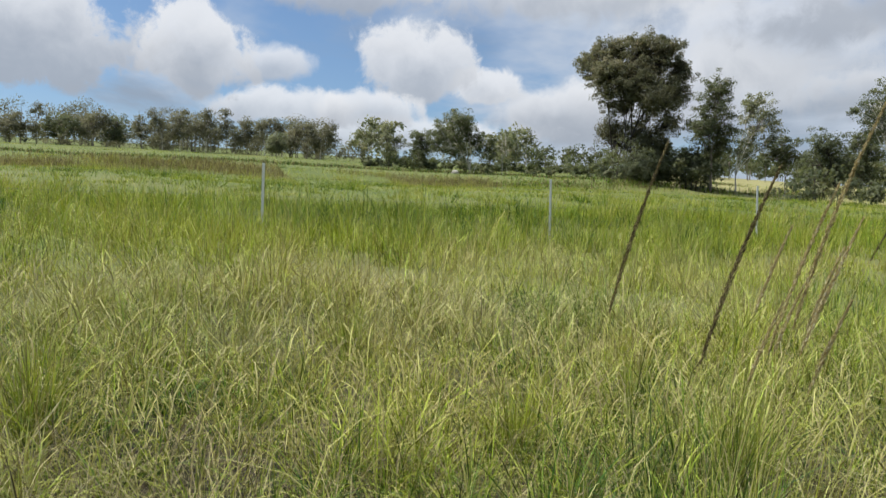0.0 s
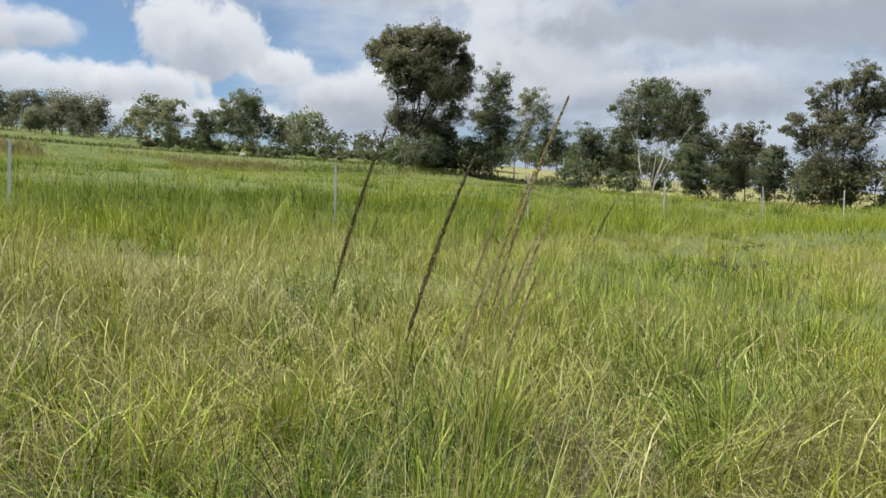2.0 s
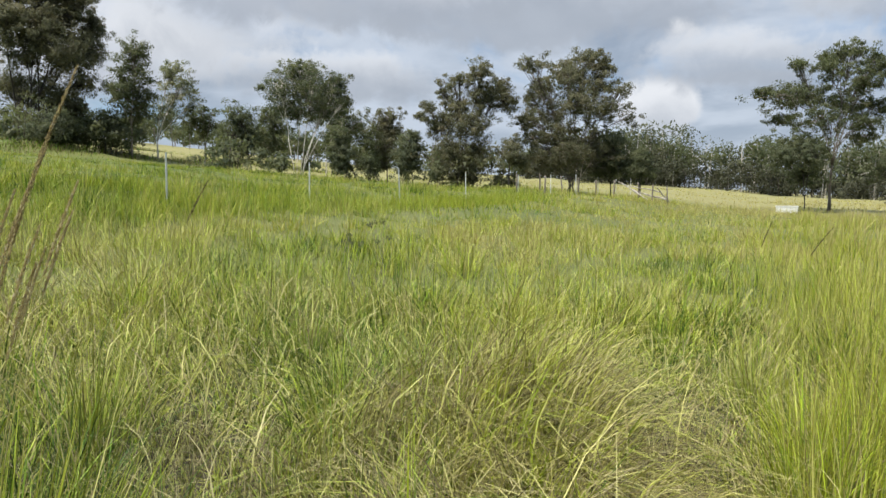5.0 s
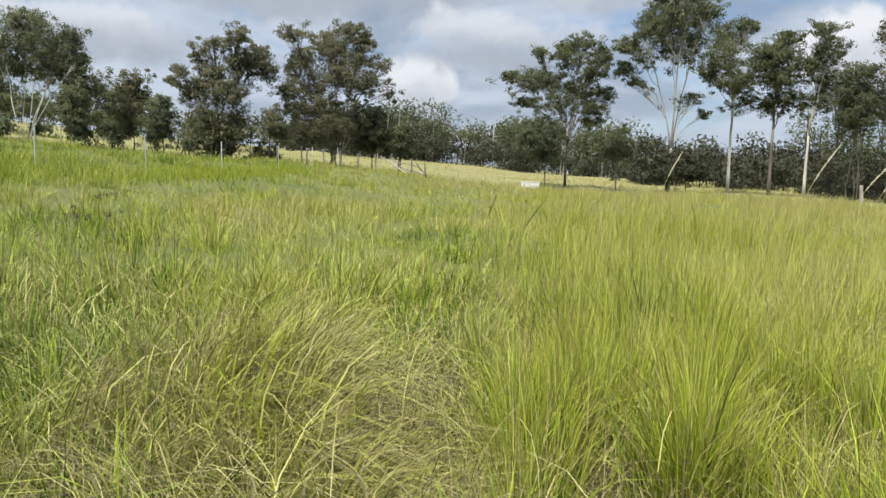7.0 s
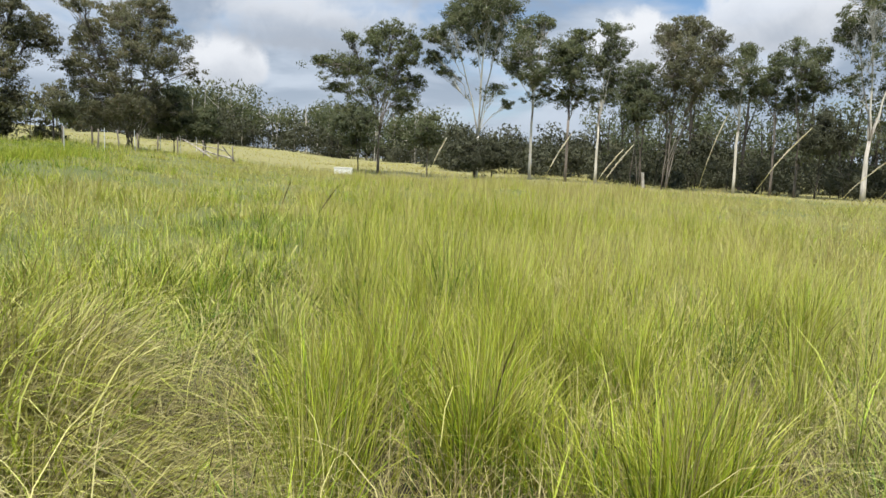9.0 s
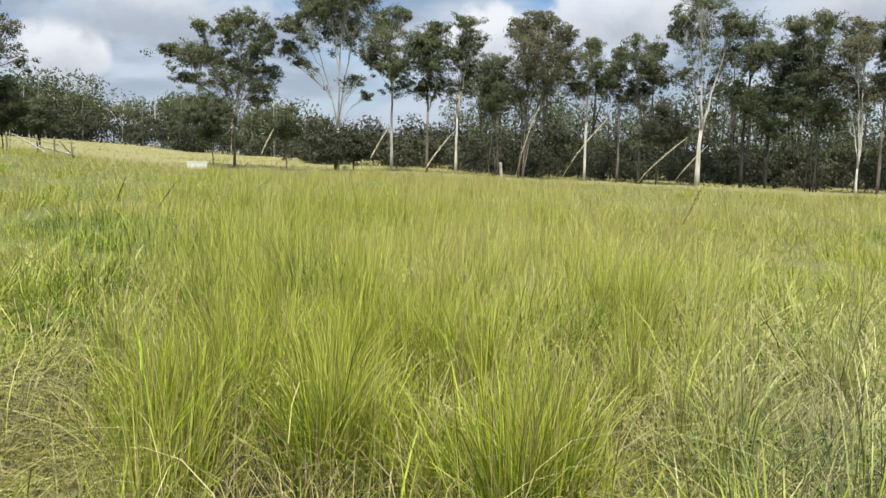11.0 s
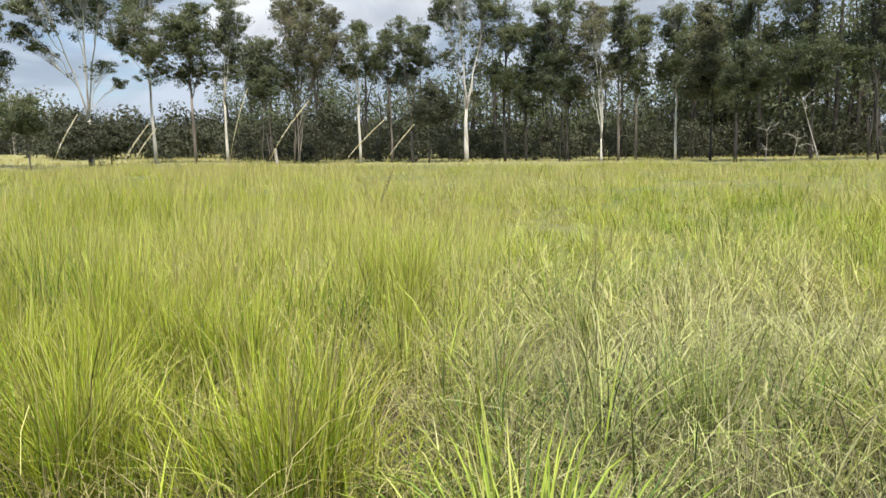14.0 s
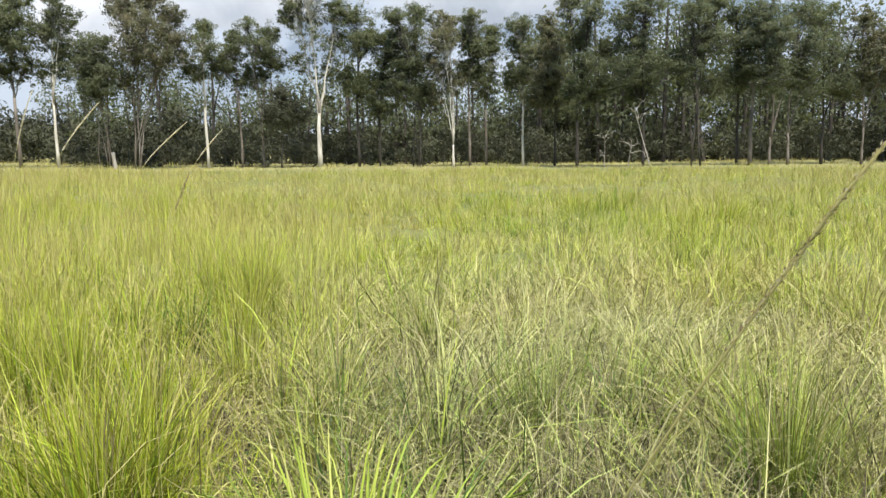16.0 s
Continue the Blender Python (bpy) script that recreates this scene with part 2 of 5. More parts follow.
def height(x, y):
    x, y = np.asarray(x, float), np.asarray(y, float)
    r, az = np.hypot(x, y), np.degrees(np.arctan2(-x, y))
    s = sum(np.interp((az + o + 180) % 360 - 180, SLOPE_AZ, SLOPE) for o in (-5, -2.5, 0, 2.5, 5)) / 5
    run = np.where(r < 260, np.maximum(r - 2, 0) ** 2 / (np.maximum(r - 2, 0) + 2), 258 + (r - 260) * 0.1)
    u = across_fence(x, y)
    bank = 0.55 * np.exp(-((u - 46 - 3 * lattice(x / 18, y / 18, 3)) / 2.2) ** 2) + 0.22 * np.exp(-((u - 15.5) / 1.1) ** 2)
    bank += 0.28 * smooth(5, 11, u) * smooth(45, 25, u)
    lumps = (lattice(x / 9, y / 9, 1) - 0.5) * 0.25 + (lattice(x / 2.3, y / 2.3, 2) - 0.5) * 0.10
    return s * run + bank + lumps * smooth(0.5, 4, r)


def ground_at(x, y):
    return float(height(np.array([x]), np.array([y]))[0])


def mesh_object(name, verts, faces, mat, parent=None, attrs=None, smooth_shade=False):
    """A mesh from arrays. faces: array of rows of equal length, or a list of such arrays."""
    me = bpy.data.meshes.new(name)
    groups = faces if isinstance(faces, list) else [faces]
    loops = np.concatenate([np.asarray(g).ravel() for g in groups]).astype(np.int32)
    counts = np.concatenate([np.full(len(g), np.asarray(g).shape[1]) for g in groups]).astype(np.int32)
    me.vertices.add(len(verts))
    me.vertices.foreach_set("co", np.asarray(verts, np.float32).ravel())
    me.loops.add(len(loops))
    me.loops.foreach_set("vertex_index", loops)
    me.polygons.add(len(counts))
    me.polygons.foreach_set("loop_start", np.concatenate([[0], np.cumsum(counts)[:-1]]).astype(np.int32))
    me.polygons.foreach_set("loop_total", counts)
    if smooth_shade:
        me.polygons.foreach_set("use_smooth", np.ones(len(counts), bool))
    for key, vals in (attrs or {}).items():
        me.attributes.new(key, "FLOAT", "POINT").data.foreach_set("value", np.asarray(vals, np.float32))
    me.update(calc_edges=True)
    me.materials.append(mat)
    ob = new(name, me)
    if parent:
        ob.parent = parent
    return ob


radii = np.concatenate([[0.0], np.geomspace(0.4, 300, 110), np.geomspace(330, 4500, 14)])
turns = np.radians(np.arange(0, 360, 2.0))
gx, gy = np.outer(radii, -np.sin(turns)), np.outer(radii, np.cos(turns))
gv = np.stack([gx, gy, height(gx, gy)], -1).reshape(-1, 3)
i, j = np.meshgrid(np.arange(len(radii) - 1), np.arange(len(turns)), indexing="ij")
j2 = (j + 1) % len(turns)
n = len(turns)
quads = np.stack([i * n + j, (i + 1) * n + j, (i + 1) * n + j2, i * n + j2], -1).reshape(-1, 4)
tagged(mesh_object("ground", gv, quads, GROUND, smooth_shade=True), "grassy paddock soil with straw litter, darkened close by for shade, rising to a hill", "ground", kind="structure")


# ---- grass ----
def polar(x, y):
    return np.hypot(x, y), np.degrees(np.arctan2(-x, y))


def bump(v, mid, half):
    return np.exp(-((v - mid) / half) ** 2)


def dryness(x, y):
    """How dry the sward is, from lush (0) over straw (0.7) to dead brown (1): patches of all sizes."""
    (r, az), u = polar(x, y), across_fence(x, y)
    d = 0.38 + 0.55 * (lattice(x / 0.9, y / 0.9, 11) - 0.5) + 0.35 * (lattice(x / 4.5, y / 4.5, 12) - 0.5) + 0.30 * (lattice(x / 0.35, y / 0.35, 13) - 0.5) + 0.25 * (lattice(x / 2.1, y / 2.1, 14) - 0.5) * smooth(6, 12, r)
    d -= 0.05 * smooth(35, 55, az) * smooth(9, 6, r)                         # straw between path and fence
    d += 0.24 * bump(az, 68, 26) * bump(r, 7.0, 2.0) - 0.08 * smooth(38, 46, az) * smooth(5.2, 4.2, r)
    d += 0.16 * bump(az, 7, 8) * bump(r, 4.2, 1.3)                           # matted dry clump
    d -= 0.16 * bump(az, 26, 7) * bump(r, 5.4, 1.5)                          # floppy blue-green clump beside it
    d -= 0.06 * smooth(0, -8, az) * smooth(-36, -24, az) * smooth(10, 4, r)  # lush tussocks
    d += 0.20 * smooth(-36, -46, az) * smooth(10, 6, r)
    d += 0.45 * bump(az, 36, 5) * bump(r, 4.2, 0.9)                           # a bare, trodden patch
    d -= 0.20 * bump(u, 14.2, 1.5) * (0.4 + 0.9 * lattice(x / 1.5, y / 1.5, 15)) + 0.05 * smooth(9.5, 11, u) * smooth(45, 35, u)  # damp green along and behind the fence
    d += 0.12 * bump(u, 52, 8) * smooth(30, 50, az) * lattice(x / 6, y / 6, 16)                        # rank brown growth on the bank
    d += 0.14 * smooth(14, 40, r) * smooth(15, -15, az) + 0.10 * smooth(45, 60, r) * smooth(45, 30, az) + 0.15 * smooth(11, 24, r) * smooth(20, 5, az)
    d -= 0.13 * smooth(14, 17, u) * smooth(30, 42, az)
    d += 0.22 * smooth(50, 62, r) * smooth(40, 22, az)
    d += 0.05 * smooth(8, 14, r) - 0.11 * smooth(24, 36, az) * smooth(9, 7, r)
    return np.clip(d, 0.05, 0.95)


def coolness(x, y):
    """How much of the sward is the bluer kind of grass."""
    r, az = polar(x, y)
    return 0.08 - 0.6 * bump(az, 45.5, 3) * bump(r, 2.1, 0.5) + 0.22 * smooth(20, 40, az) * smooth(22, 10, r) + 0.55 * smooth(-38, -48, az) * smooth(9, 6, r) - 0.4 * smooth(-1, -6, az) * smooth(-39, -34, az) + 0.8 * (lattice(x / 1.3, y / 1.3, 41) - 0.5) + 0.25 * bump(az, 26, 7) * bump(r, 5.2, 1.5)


def matted(x, y):
    """How far the blades lie over."""
    r, az = polar(x, y)
    return 0.55 - 0.05 * smooth(8, 14, r) + 0.45 * bump(az, 7, 9) * bump(r, 4.2, 1.4) + 0.3 * bump(az, 26, 7) * bump(r, 5.4, 1.5) - 0.28 * smooth(-2, -10, az) * smooth(-36, -26, az) + 0.12 * smooth(40, 60, az) + 0.22 * smooth(-36, -46, az) * smooth(9, 6, r)


def stature(x, y):
    r, az = polar(x, y)
    return (0.86 + 0.30 * (lattice(x / 1.6, y / 1.6, 31) - 0.5) + 0.60 * (lattice(x / 0.55, y / 0.55, 32) - 0.5) + 0.5 * (lattice(x / 2.4, y / 2.4, 33) - 0.5) * smooth(7, 12, r) + 0.06 * smooth(0, -10, az) * smooth(-40, -28, az) - 0.12 * smooth(40, 55, az) * smooth(10, 6, r) - 0.22 * smooth(-1, -4, az) * smooth(-42, -38, az) * smooth(7, 5.5, r)
            - 0.55 * bump(az, 36, 5) * bump(r, 4.2, 0.9) - 0.70 * bump(az, 5.8, 3.6) * bump(r, 4.3, 0.9) + 0.3 * bump(across_fence(x, y), 45, 3.2) * smooth(30, 50, az)
            + 0.18 * bump(across_fence(x, y), 11.0, 1.8) * smooth(20, 50, az) - 0.25 * smooth(8, 14, r) * smooth(50, 30, az) * smooth(-5, 5, az) + 0.2 * bump(across_fence(x, y), 14.2, 1.3) * lattice(x / 1.5, y / 1.5, 15)
            - 0.42 * smooth(13, 17, across_fence(x, y)) * smooth(30, 42, az))


def strips(name, label, x, y, h, dx, dy, sag, w, dry, levels, g, mat=None, lift=None, tipdry=0.25):
    """Blades as tapering, bending strips. dx, dy: sideways reach for each metre of length; sag: how far the tip comes down."""
    count = len(x)
    face = g.uniform(0, 2 * math.pi, count)
    wx, wy = np.cos(face), np.sin(face)
    z = height(x, y) - 0.02 + (0 if lift is None else lift)
    co, dr = [], []
    for n in range(levels):
        s = n / (levels - 1)
        px, py, pz = x + dx * h * s ** 1.7, y + dy * h * s ** 1.7, z + h * (s - sag * s ** 2.2)
        ws = w * (1 - 0.75 * s)
        tip = dry + (s - 0.55) * tipdry
        if n < levels - 1:
            co += [np.stack([px - wx * ws / 2, py - wy * ws / 2, pz], -1), np.stack([px + wx * ws / 2, py + wy * ws / 2, pz], -1)]
            dr += [tip, tip]
        else:
            co.append(np.stack([px, py, pz], -1))
            dr.append(tip)
    per = 2 * levels - 1
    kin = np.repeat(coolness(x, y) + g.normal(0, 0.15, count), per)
    co, dr = np.stack(co, 1).reshape(-1, 3), np.clip(np.stack(dr, 1).ravel(), 0, 1)
    base = np.arange(count)[:, None] * per
    faces = [np.concatenate([base + np.array([[2 * n, 2 * n + 1, 2 * n + 3, 2 * n + 2]]) for n in range(levels - 2)])] if levels > 2 else []
    faces.append(base + np.array([[per - 3, per - 2, per - 1]]))
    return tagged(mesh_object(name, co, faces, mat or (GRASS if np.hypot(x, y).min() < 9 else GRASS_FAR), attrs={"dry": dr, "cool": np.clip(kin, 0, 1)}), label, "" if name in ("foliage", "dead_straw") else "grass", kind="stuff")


def scatter(g, r0, r1, count, az0=-100.0, az1=112.0):
    r, a = np.sqrt(g.uniform(r0 * r0, r1 * r1, count)), np.radians(g.uniform(az0, az1, count))
    return -r * np.sin(a), r * np.cos(a)


def tussocks(label, r0, r1, density, per, wide, levels, seed, tall=0.62, spread=0.11):
    """Grass in tussocks: blades rise from a common foot, arch outwards and droop."""
    g = np.random.default_rng(seed)
    area = 212 / 360 * math.pi * (r1 * r1 - r0 * r0)
    cx, cy = scatter(g, r0, r1, int(area * density))
    # between the large tussocks the sward is thin
    rr, aa = polar(cx, cy)
    keep = (aa > -90) & (aa < 101)
    keep &= g.uniform(0, 1, len(cx)) > 0.68 * smooth(-1, -4, aa) * smooth(-42, -38, aa) * smooth(7, 5.5, rr) + 0.95 * bump(aa, 5.8, 3.6) * bump(rr, 4.3, 0.9) + 0.6 * bump(aa, 36, 5) * bump(rr, 4.2, 0.9)
    cx, cy = cx[keep], cy[keep]
    n = len(cx)
    th, td, tm = tall * stature(cx, cy) * g.uniform(0.55, 1.4, n), dryness(cx, cy) + g.normal(0, 0.09, n), matted(cx, cy)
    ts = spread * g.uniform(0.6, 1.5, n)
    way = g.uniform(0, 2 * math.pi, n)
    few = np.maximum(6, (per * g.uniform(0.4, 1.6, n))).astype(int)
    ix = np.repeat(np.arange(n), few)
    m = len(ix)
    oa, orr = g.uniform(0, 2 * math.pi, m), np.abs(g.normal(0, 1, m))
    x, y = cx[ix] + np.cos(oa) * orr * ts[ix], cy[ix] + np.sin(oa) * orr * ts[ix]
    h = th[ix] * g.uniform(0.45, 1.2, m)
    bend = np.abs(g.normal(0, 1, m)) * tm[ix] * 0.75 + 0.10
    # some blades have gone over and hang; fewer where the lush tussocks stand
    limp = 0.34 - 0.22 * smooth(0, -6, aa[keep]) * smooth(-38, -32, aa[keep]) * smooth(9, 6, rr[keep])
    bend = np.where(g.uniform(0, 1, m) < limp[ix], bend + g.uniform(0.5, 1.2, m), bend)
    dirn = oa + g.normal(0, 0.7, m)
    one = 0.5 * tm[ix]  # the whole tussock leans one way
    dx, dy = np.cos(dirn) * bend + np.cos(way[ix]) * one * 0.7, np.sin(dirn) * bend + np.sin(way[ix]) * one * 0.7
    sag = np.clip(0.55 * np.hypot(dx, dy) ** 1.2, 0, 0.92)
    wild = 0.15 + 0.13 * smooth(-38, -46, aa[keep]) * smooth(7, 5, rr[keep])  # fresh, bleached and dead blades side by side
    dry = td[ix] + g.normal(0, 1, m) * wild[ix] + (g.uniform(0, 1, m) < 0.10) * (0.35 if r1 < 10 else 0.18)
    if r0 >= 4:  # dead brown blades are only told apart close by
        dry = np.minimum(dry, 0.70)
    else:
        dry = np.minimum(dry, 0.90)
    return strips("grass", label, x, y, h, dx, dy, sag, wide * g.uniform(0.45, 1.4, m), dry, levels, g, tipdry=0.38 if r0 < 9 else 0.2)


def litter(label, r0, r1, count, length, wide, seed):
    """Straw lying in and over the sward, at all angles."""
    g = np.random.default_rng(seed)
    x, y = scatter(g, r0, r1, count)
    r, az = polar(x, y)
    clear = bump(az, 5.8, 3.6) * bump(r, 4.3, 0.9) < 0.25  # none in the hollow
    x, y = x[clear], y[clear]
    count = len(x)
    d = g.uniform(0, 2 * math.pi, count)
    reach = g.uniform(0.6, 1.3, count)
    flat = g.uniform(0.45, 0.98, count)
    # near straw is browned further: its colour carries the shade in the gaps
    return strips("straw", label, x, y, length * g.uniform(0.5, 1.4, count), np.cos(d) * reach, np.sin(d) * reach, flat, wide * g.uniform(0.5, 1.3, count),
                  np.clip(g.normal(0.92 if r0 < 4 else 0.72, 0.10, count) + 0.1 * (dryness(x, y) - 0.4), 0.4, 1), 3, g, lift=g.uniform(0.0, 0.18, count), tipdry=0.08)


def culms(label, r0, r1, count, length, wide, seed, az0=-100.0, az1=112.0):
    """Thin straw-coloured flowering stems standing over the leaves."""
    g = np.random.default_rng(seed)
    x, y = scatter(g, r0, r1, count, az0, az1)
    d, reach = g.normal(-0.3, 1.0, count), np.abs(g.normal(0.12, 0.15, count))
    return strips("grass_stems", label, x, y, length * g.uniform(0.6, 1.25, count) * stature(x, y), np.cos(d) * reach, np.sin(d) * reach, reach * 0.2, wide * g.uniform(0.7, 1.3, count),
                  np.clip(g.normal(0.58, 0.12, count), 0.2, 1), 3, g, tipdry=0.2)


tussocks("green and straw grass tussocks close by", 0.8, 4.2, 18, 52, 0.0094, 5, 21, spread=0.095)
litter("fallen straw and dead blades between the tussocks", 0.8, 4.5, 15000, 0.50, 0.005, 41)
tussocks("green and dry grass in dense tussocks", 4.2, 9, 14, 46, 0.0100, 4, 22, spread=0.14)
litter("dry straw tangled in the grass", 4.5, 9, 16000, 0.5, 0.008, 42)
g5 = np.random.default_rng(61)
for n, (r0, r1, count, az0, az1, wide) in enumerate(((1.2, 5.0, 1900, -100, 112, 0.0046), (2.6, 4.8, 320, -1, 15, 0.006), (4.5, 8, 1800, 20, 100, 0.008))):
    x, y = scatter(g5, r0, r1, count, az0, az1)
    d, reach = g5.uniform(0, 2 * math.pi, count), g5.uniform(0.5, 1.1, count) + 0.3 * (n == 1)
    strips("straw", "long pale straw blades fallen over the green grass", x, y, g5.uniform(0.35, 0.8, count), np.cos(d) * reach, np.sin(d) * reach, g5.uniform(0.4, 1.0, count), wide * g5.uniform(0.6, 1.3, count),
           np.clip(g5.normal(0.80 if n == 1 else 0.73, 0.09, count), 0.3, 0.95), 5, g5, lift=g5.uniform(0.08, 0.38, count), tipdry=0.1)
g9 = np.random.default_rng(66)
for r0, r1, az0, az1, count, lo, hi in ((1.2, 5.5, -100, -38, 9000, 0.3, 1.0), (1.2, 6.5, 14, 112, 10000, 0.12, 0.9), (1.2, 5.0, -38, 14, 4500, 0.6, 1.0)):
    x, y = scatter(g9, r0, r1, count, az0, az1)
    d, reach = g9.uniform(0, 2 * math.pi, count), g9.uniform(0.3, 1.1, count)
    strips("grass", "short tangled grass and straw under the taller blades", x, y, g9.uniform(0.2, 0.5, count) * stature(x, y), np.cos(d) * reach, np.sin(d) * reach, np.clip(reach * 0.7, 0, 0.85), 0.0055 * g9.uniform(0.6, 1.3, count),
           np.clip(g9.uniform(lo, hi, count) + 0.4 * (dryness(x, y) - 0.4), 0.03, 1), 3, g9, lift=g9.uniform(0, 0.12, count), tipdry=0.15)
culms("thin straw-coloured grass stems", 1.3, 9, 2600, 0.80, 0.0035, 51)
culms("fine tan flowering stems standing like a haze over the tussocks", 4.0, 12, 6500, 1.02, 0.0026, 53, -44, -2)
tussocks("knee-high green grass of the paddock", 9, 14.5, 6.8, 38, 0.0098, 3, 23, tall=0.66, spread=0.22)
tussocks("long pale green grass of the paddock", 14.5, 21, 4.6, 40, 0.0155, 3, 26, tall=0.64, spread=0.22)
culms("pale seeding grass stems in the paddock", 9, 25, 7000, 0.75, 0.008, 52)
tussocks("green and straw-coloured paddock grass", 21, 50, 1.6, 36, 0.024, 2, 24, tall=0.62, spread=0.42)
tussocks("pale grass before the trees", 50, 130, 0.16, 18, 0.10, 2, 25, tall=0.30, spread=1.3)


# rank growth: a brown strip on the hill's bank and a dark green one along the fence
a = radians(FENCE_AZ)
g6 = np.random.default_rng(62)
for label, u0, du, v0, v1, count, tall, wide, lo, hi in (("rank brown and dark-green growth on a contour bank", 45, 1.2, -14, 20, 20000, 0.56, 0.026, 0.80, 0.94),
                                                        ("low olive growth running on along the bank", 45, 1.0, 16, 62, 9000, 0.42, 0.04, 0.10, 0.93),
                                                        ("dark olive grass below the hilltop woods", 78, 2.0, -20, 70, 6000, 0.5, 0.07, 0.03, 0.95),
                                                        ("dark green lush grass behind the fence", 15.0, 0.7, -8, 22, 6000, 0.5, 0.014, 0.07, 0.22),
                                                        ("long green grass growing up along the fence", 11.8, 0.5, -9, 34, 10000, 0.74, 0.010, 0.19, 0.38)):
    v = g6.uniform(v0, v1, count)
    u = u0 + g6.normal(0, du, count) + 2 * (lattice(v / 7, v * 0, 17) - 0.5) * du
    keep = lattice(v / (u0 * 0.09), u / 3, 18) > (0.22 if u0 > 12 else 0.1)
    u, v = u[keep], v[keep]
    n = len(u)
    x, y = -math.sin(a) * u + math.cos(a) * v, math.cos(a) * u + math.sin(a) * v
    d, reach = g6.uniform(0, 2 * math.pi, n), np.abs(g6.normal(0, 0.75, n))
    strips("rank_growth", label, x, y, tall * g6.uniform(0.5, 1.2, n), np.cos(d) * reach, np.sin(d) * reach, np.clip(reach * 0.5, 0, 0.8), wide * g6.uniform(0.6, 1.4, n),
           np.where(g6.uniform(0, 1, n) < 0.5, lo, hi) + g6.normal(0, 0.04, n), 3, g6, tipdry=0.05)

# the paddock goes on behind the camera
g7 = np.random.default_rng(63)
for r0, r1, count, wide in ((0.45, 6, 16000, 0.016), (6, 30, 12000, 0.06)):
    x, y = scatter(g7, r0, r1, count, 112, 260)
    d, reach = g7.uniform(0, 2 * math.pi, count), np.abs(g7.normal(0, 0.6, count))
    strips("grass", "green and dry paddock grass", x, y, 0.6 * g7.uniform(0.5, 1.2, count), np.cos(d) * reach, np.sin(d) * reach, np.clip(reach * 0.5, 0, 0.85), wide * g7.uniform(0.6, 1.4, count),
           dryness(x, y) + g7.normal(0, 0.12, count), 2, g7)

# ---- trees ----
def tube(paths, sides=6):
    """Tapered tubes along pairs of nodes: arrays of starts, ends, radii."""
    a, b, ra, rb = paths
    d = b - a
    d /= np.linalg.norm(d, axis=1, keepdims=True) + 1e-9
    ref = np.where(np.abs(d[:, 2:3]) > 0.9, np.array([[1.0, 0, 0]]), np.array([[0, 0, 1.0]]))
    u = np.cross(d, ref)
    u /= np.linalg.norm(u, axis=1, keepdims=True) + 1e-9
    v = np.cross(d, u)
    t = np.arange(sides) * 2 * math.pi / sides
    ring = u[:, None] * np.cos(t)[None, :, None] + v[:, None] * np.sin(t)[None, :, None]
    co = np.concatenate([a[:, None] + ring * ra[:, None, None], b[:, None] + ring * rb[:, None, None]], 1).reshape(-1, 3)
    n = np.arange(len(a))[:, None, None] * 2 * sides
    i = np.arange(sides)
    q = np.stack([i, (i + 1) % sides, (i + 1) % sides + sides, i + sides], -1)[None]
    return co, (n + q).reshape(-1, 4)


def pipe(line, rad, sides=6):
    """One tube along a line of points, closed at both ends."""
    line, n = np.asarray(line, float), len(line)
    d = np.gradient(line, axis=0)
    d /= np.linalg.norm(d, axis=1, keepdims=True) + 1e-9
    u = np.cross(d, np.array([0.31, 0.95, 0.02]))
    u /= np.linalg.norm(u, axis=1, keepdims=True) + 1e-9
    v = np.cross(d, u)
    t = np.arange(sides) * 2 * math.pi / sides
    co = (line[:, None] + (u[:, None] * np.cos(t)[None, :, None] + v[:, None] * np.sin(t)[None, :, None]) * np.asarray(rad)[:, None, None]).reshape(-1, 3)
    i, j = np.meshgrid(np.arange(n - 1), np.arange(sides), indexing="ij")
    q = np.stack([i * sides + j, i * sides + (j + 1) % sides, (i + 1) * sides + (j + 1) % sides, (i + 1) * sides + j], -1).reshape(-1, 4)
    return co, [q, np.arange(sides)[None, ::-1], ((n - 1) * sides + np.arange(sides))[None]]


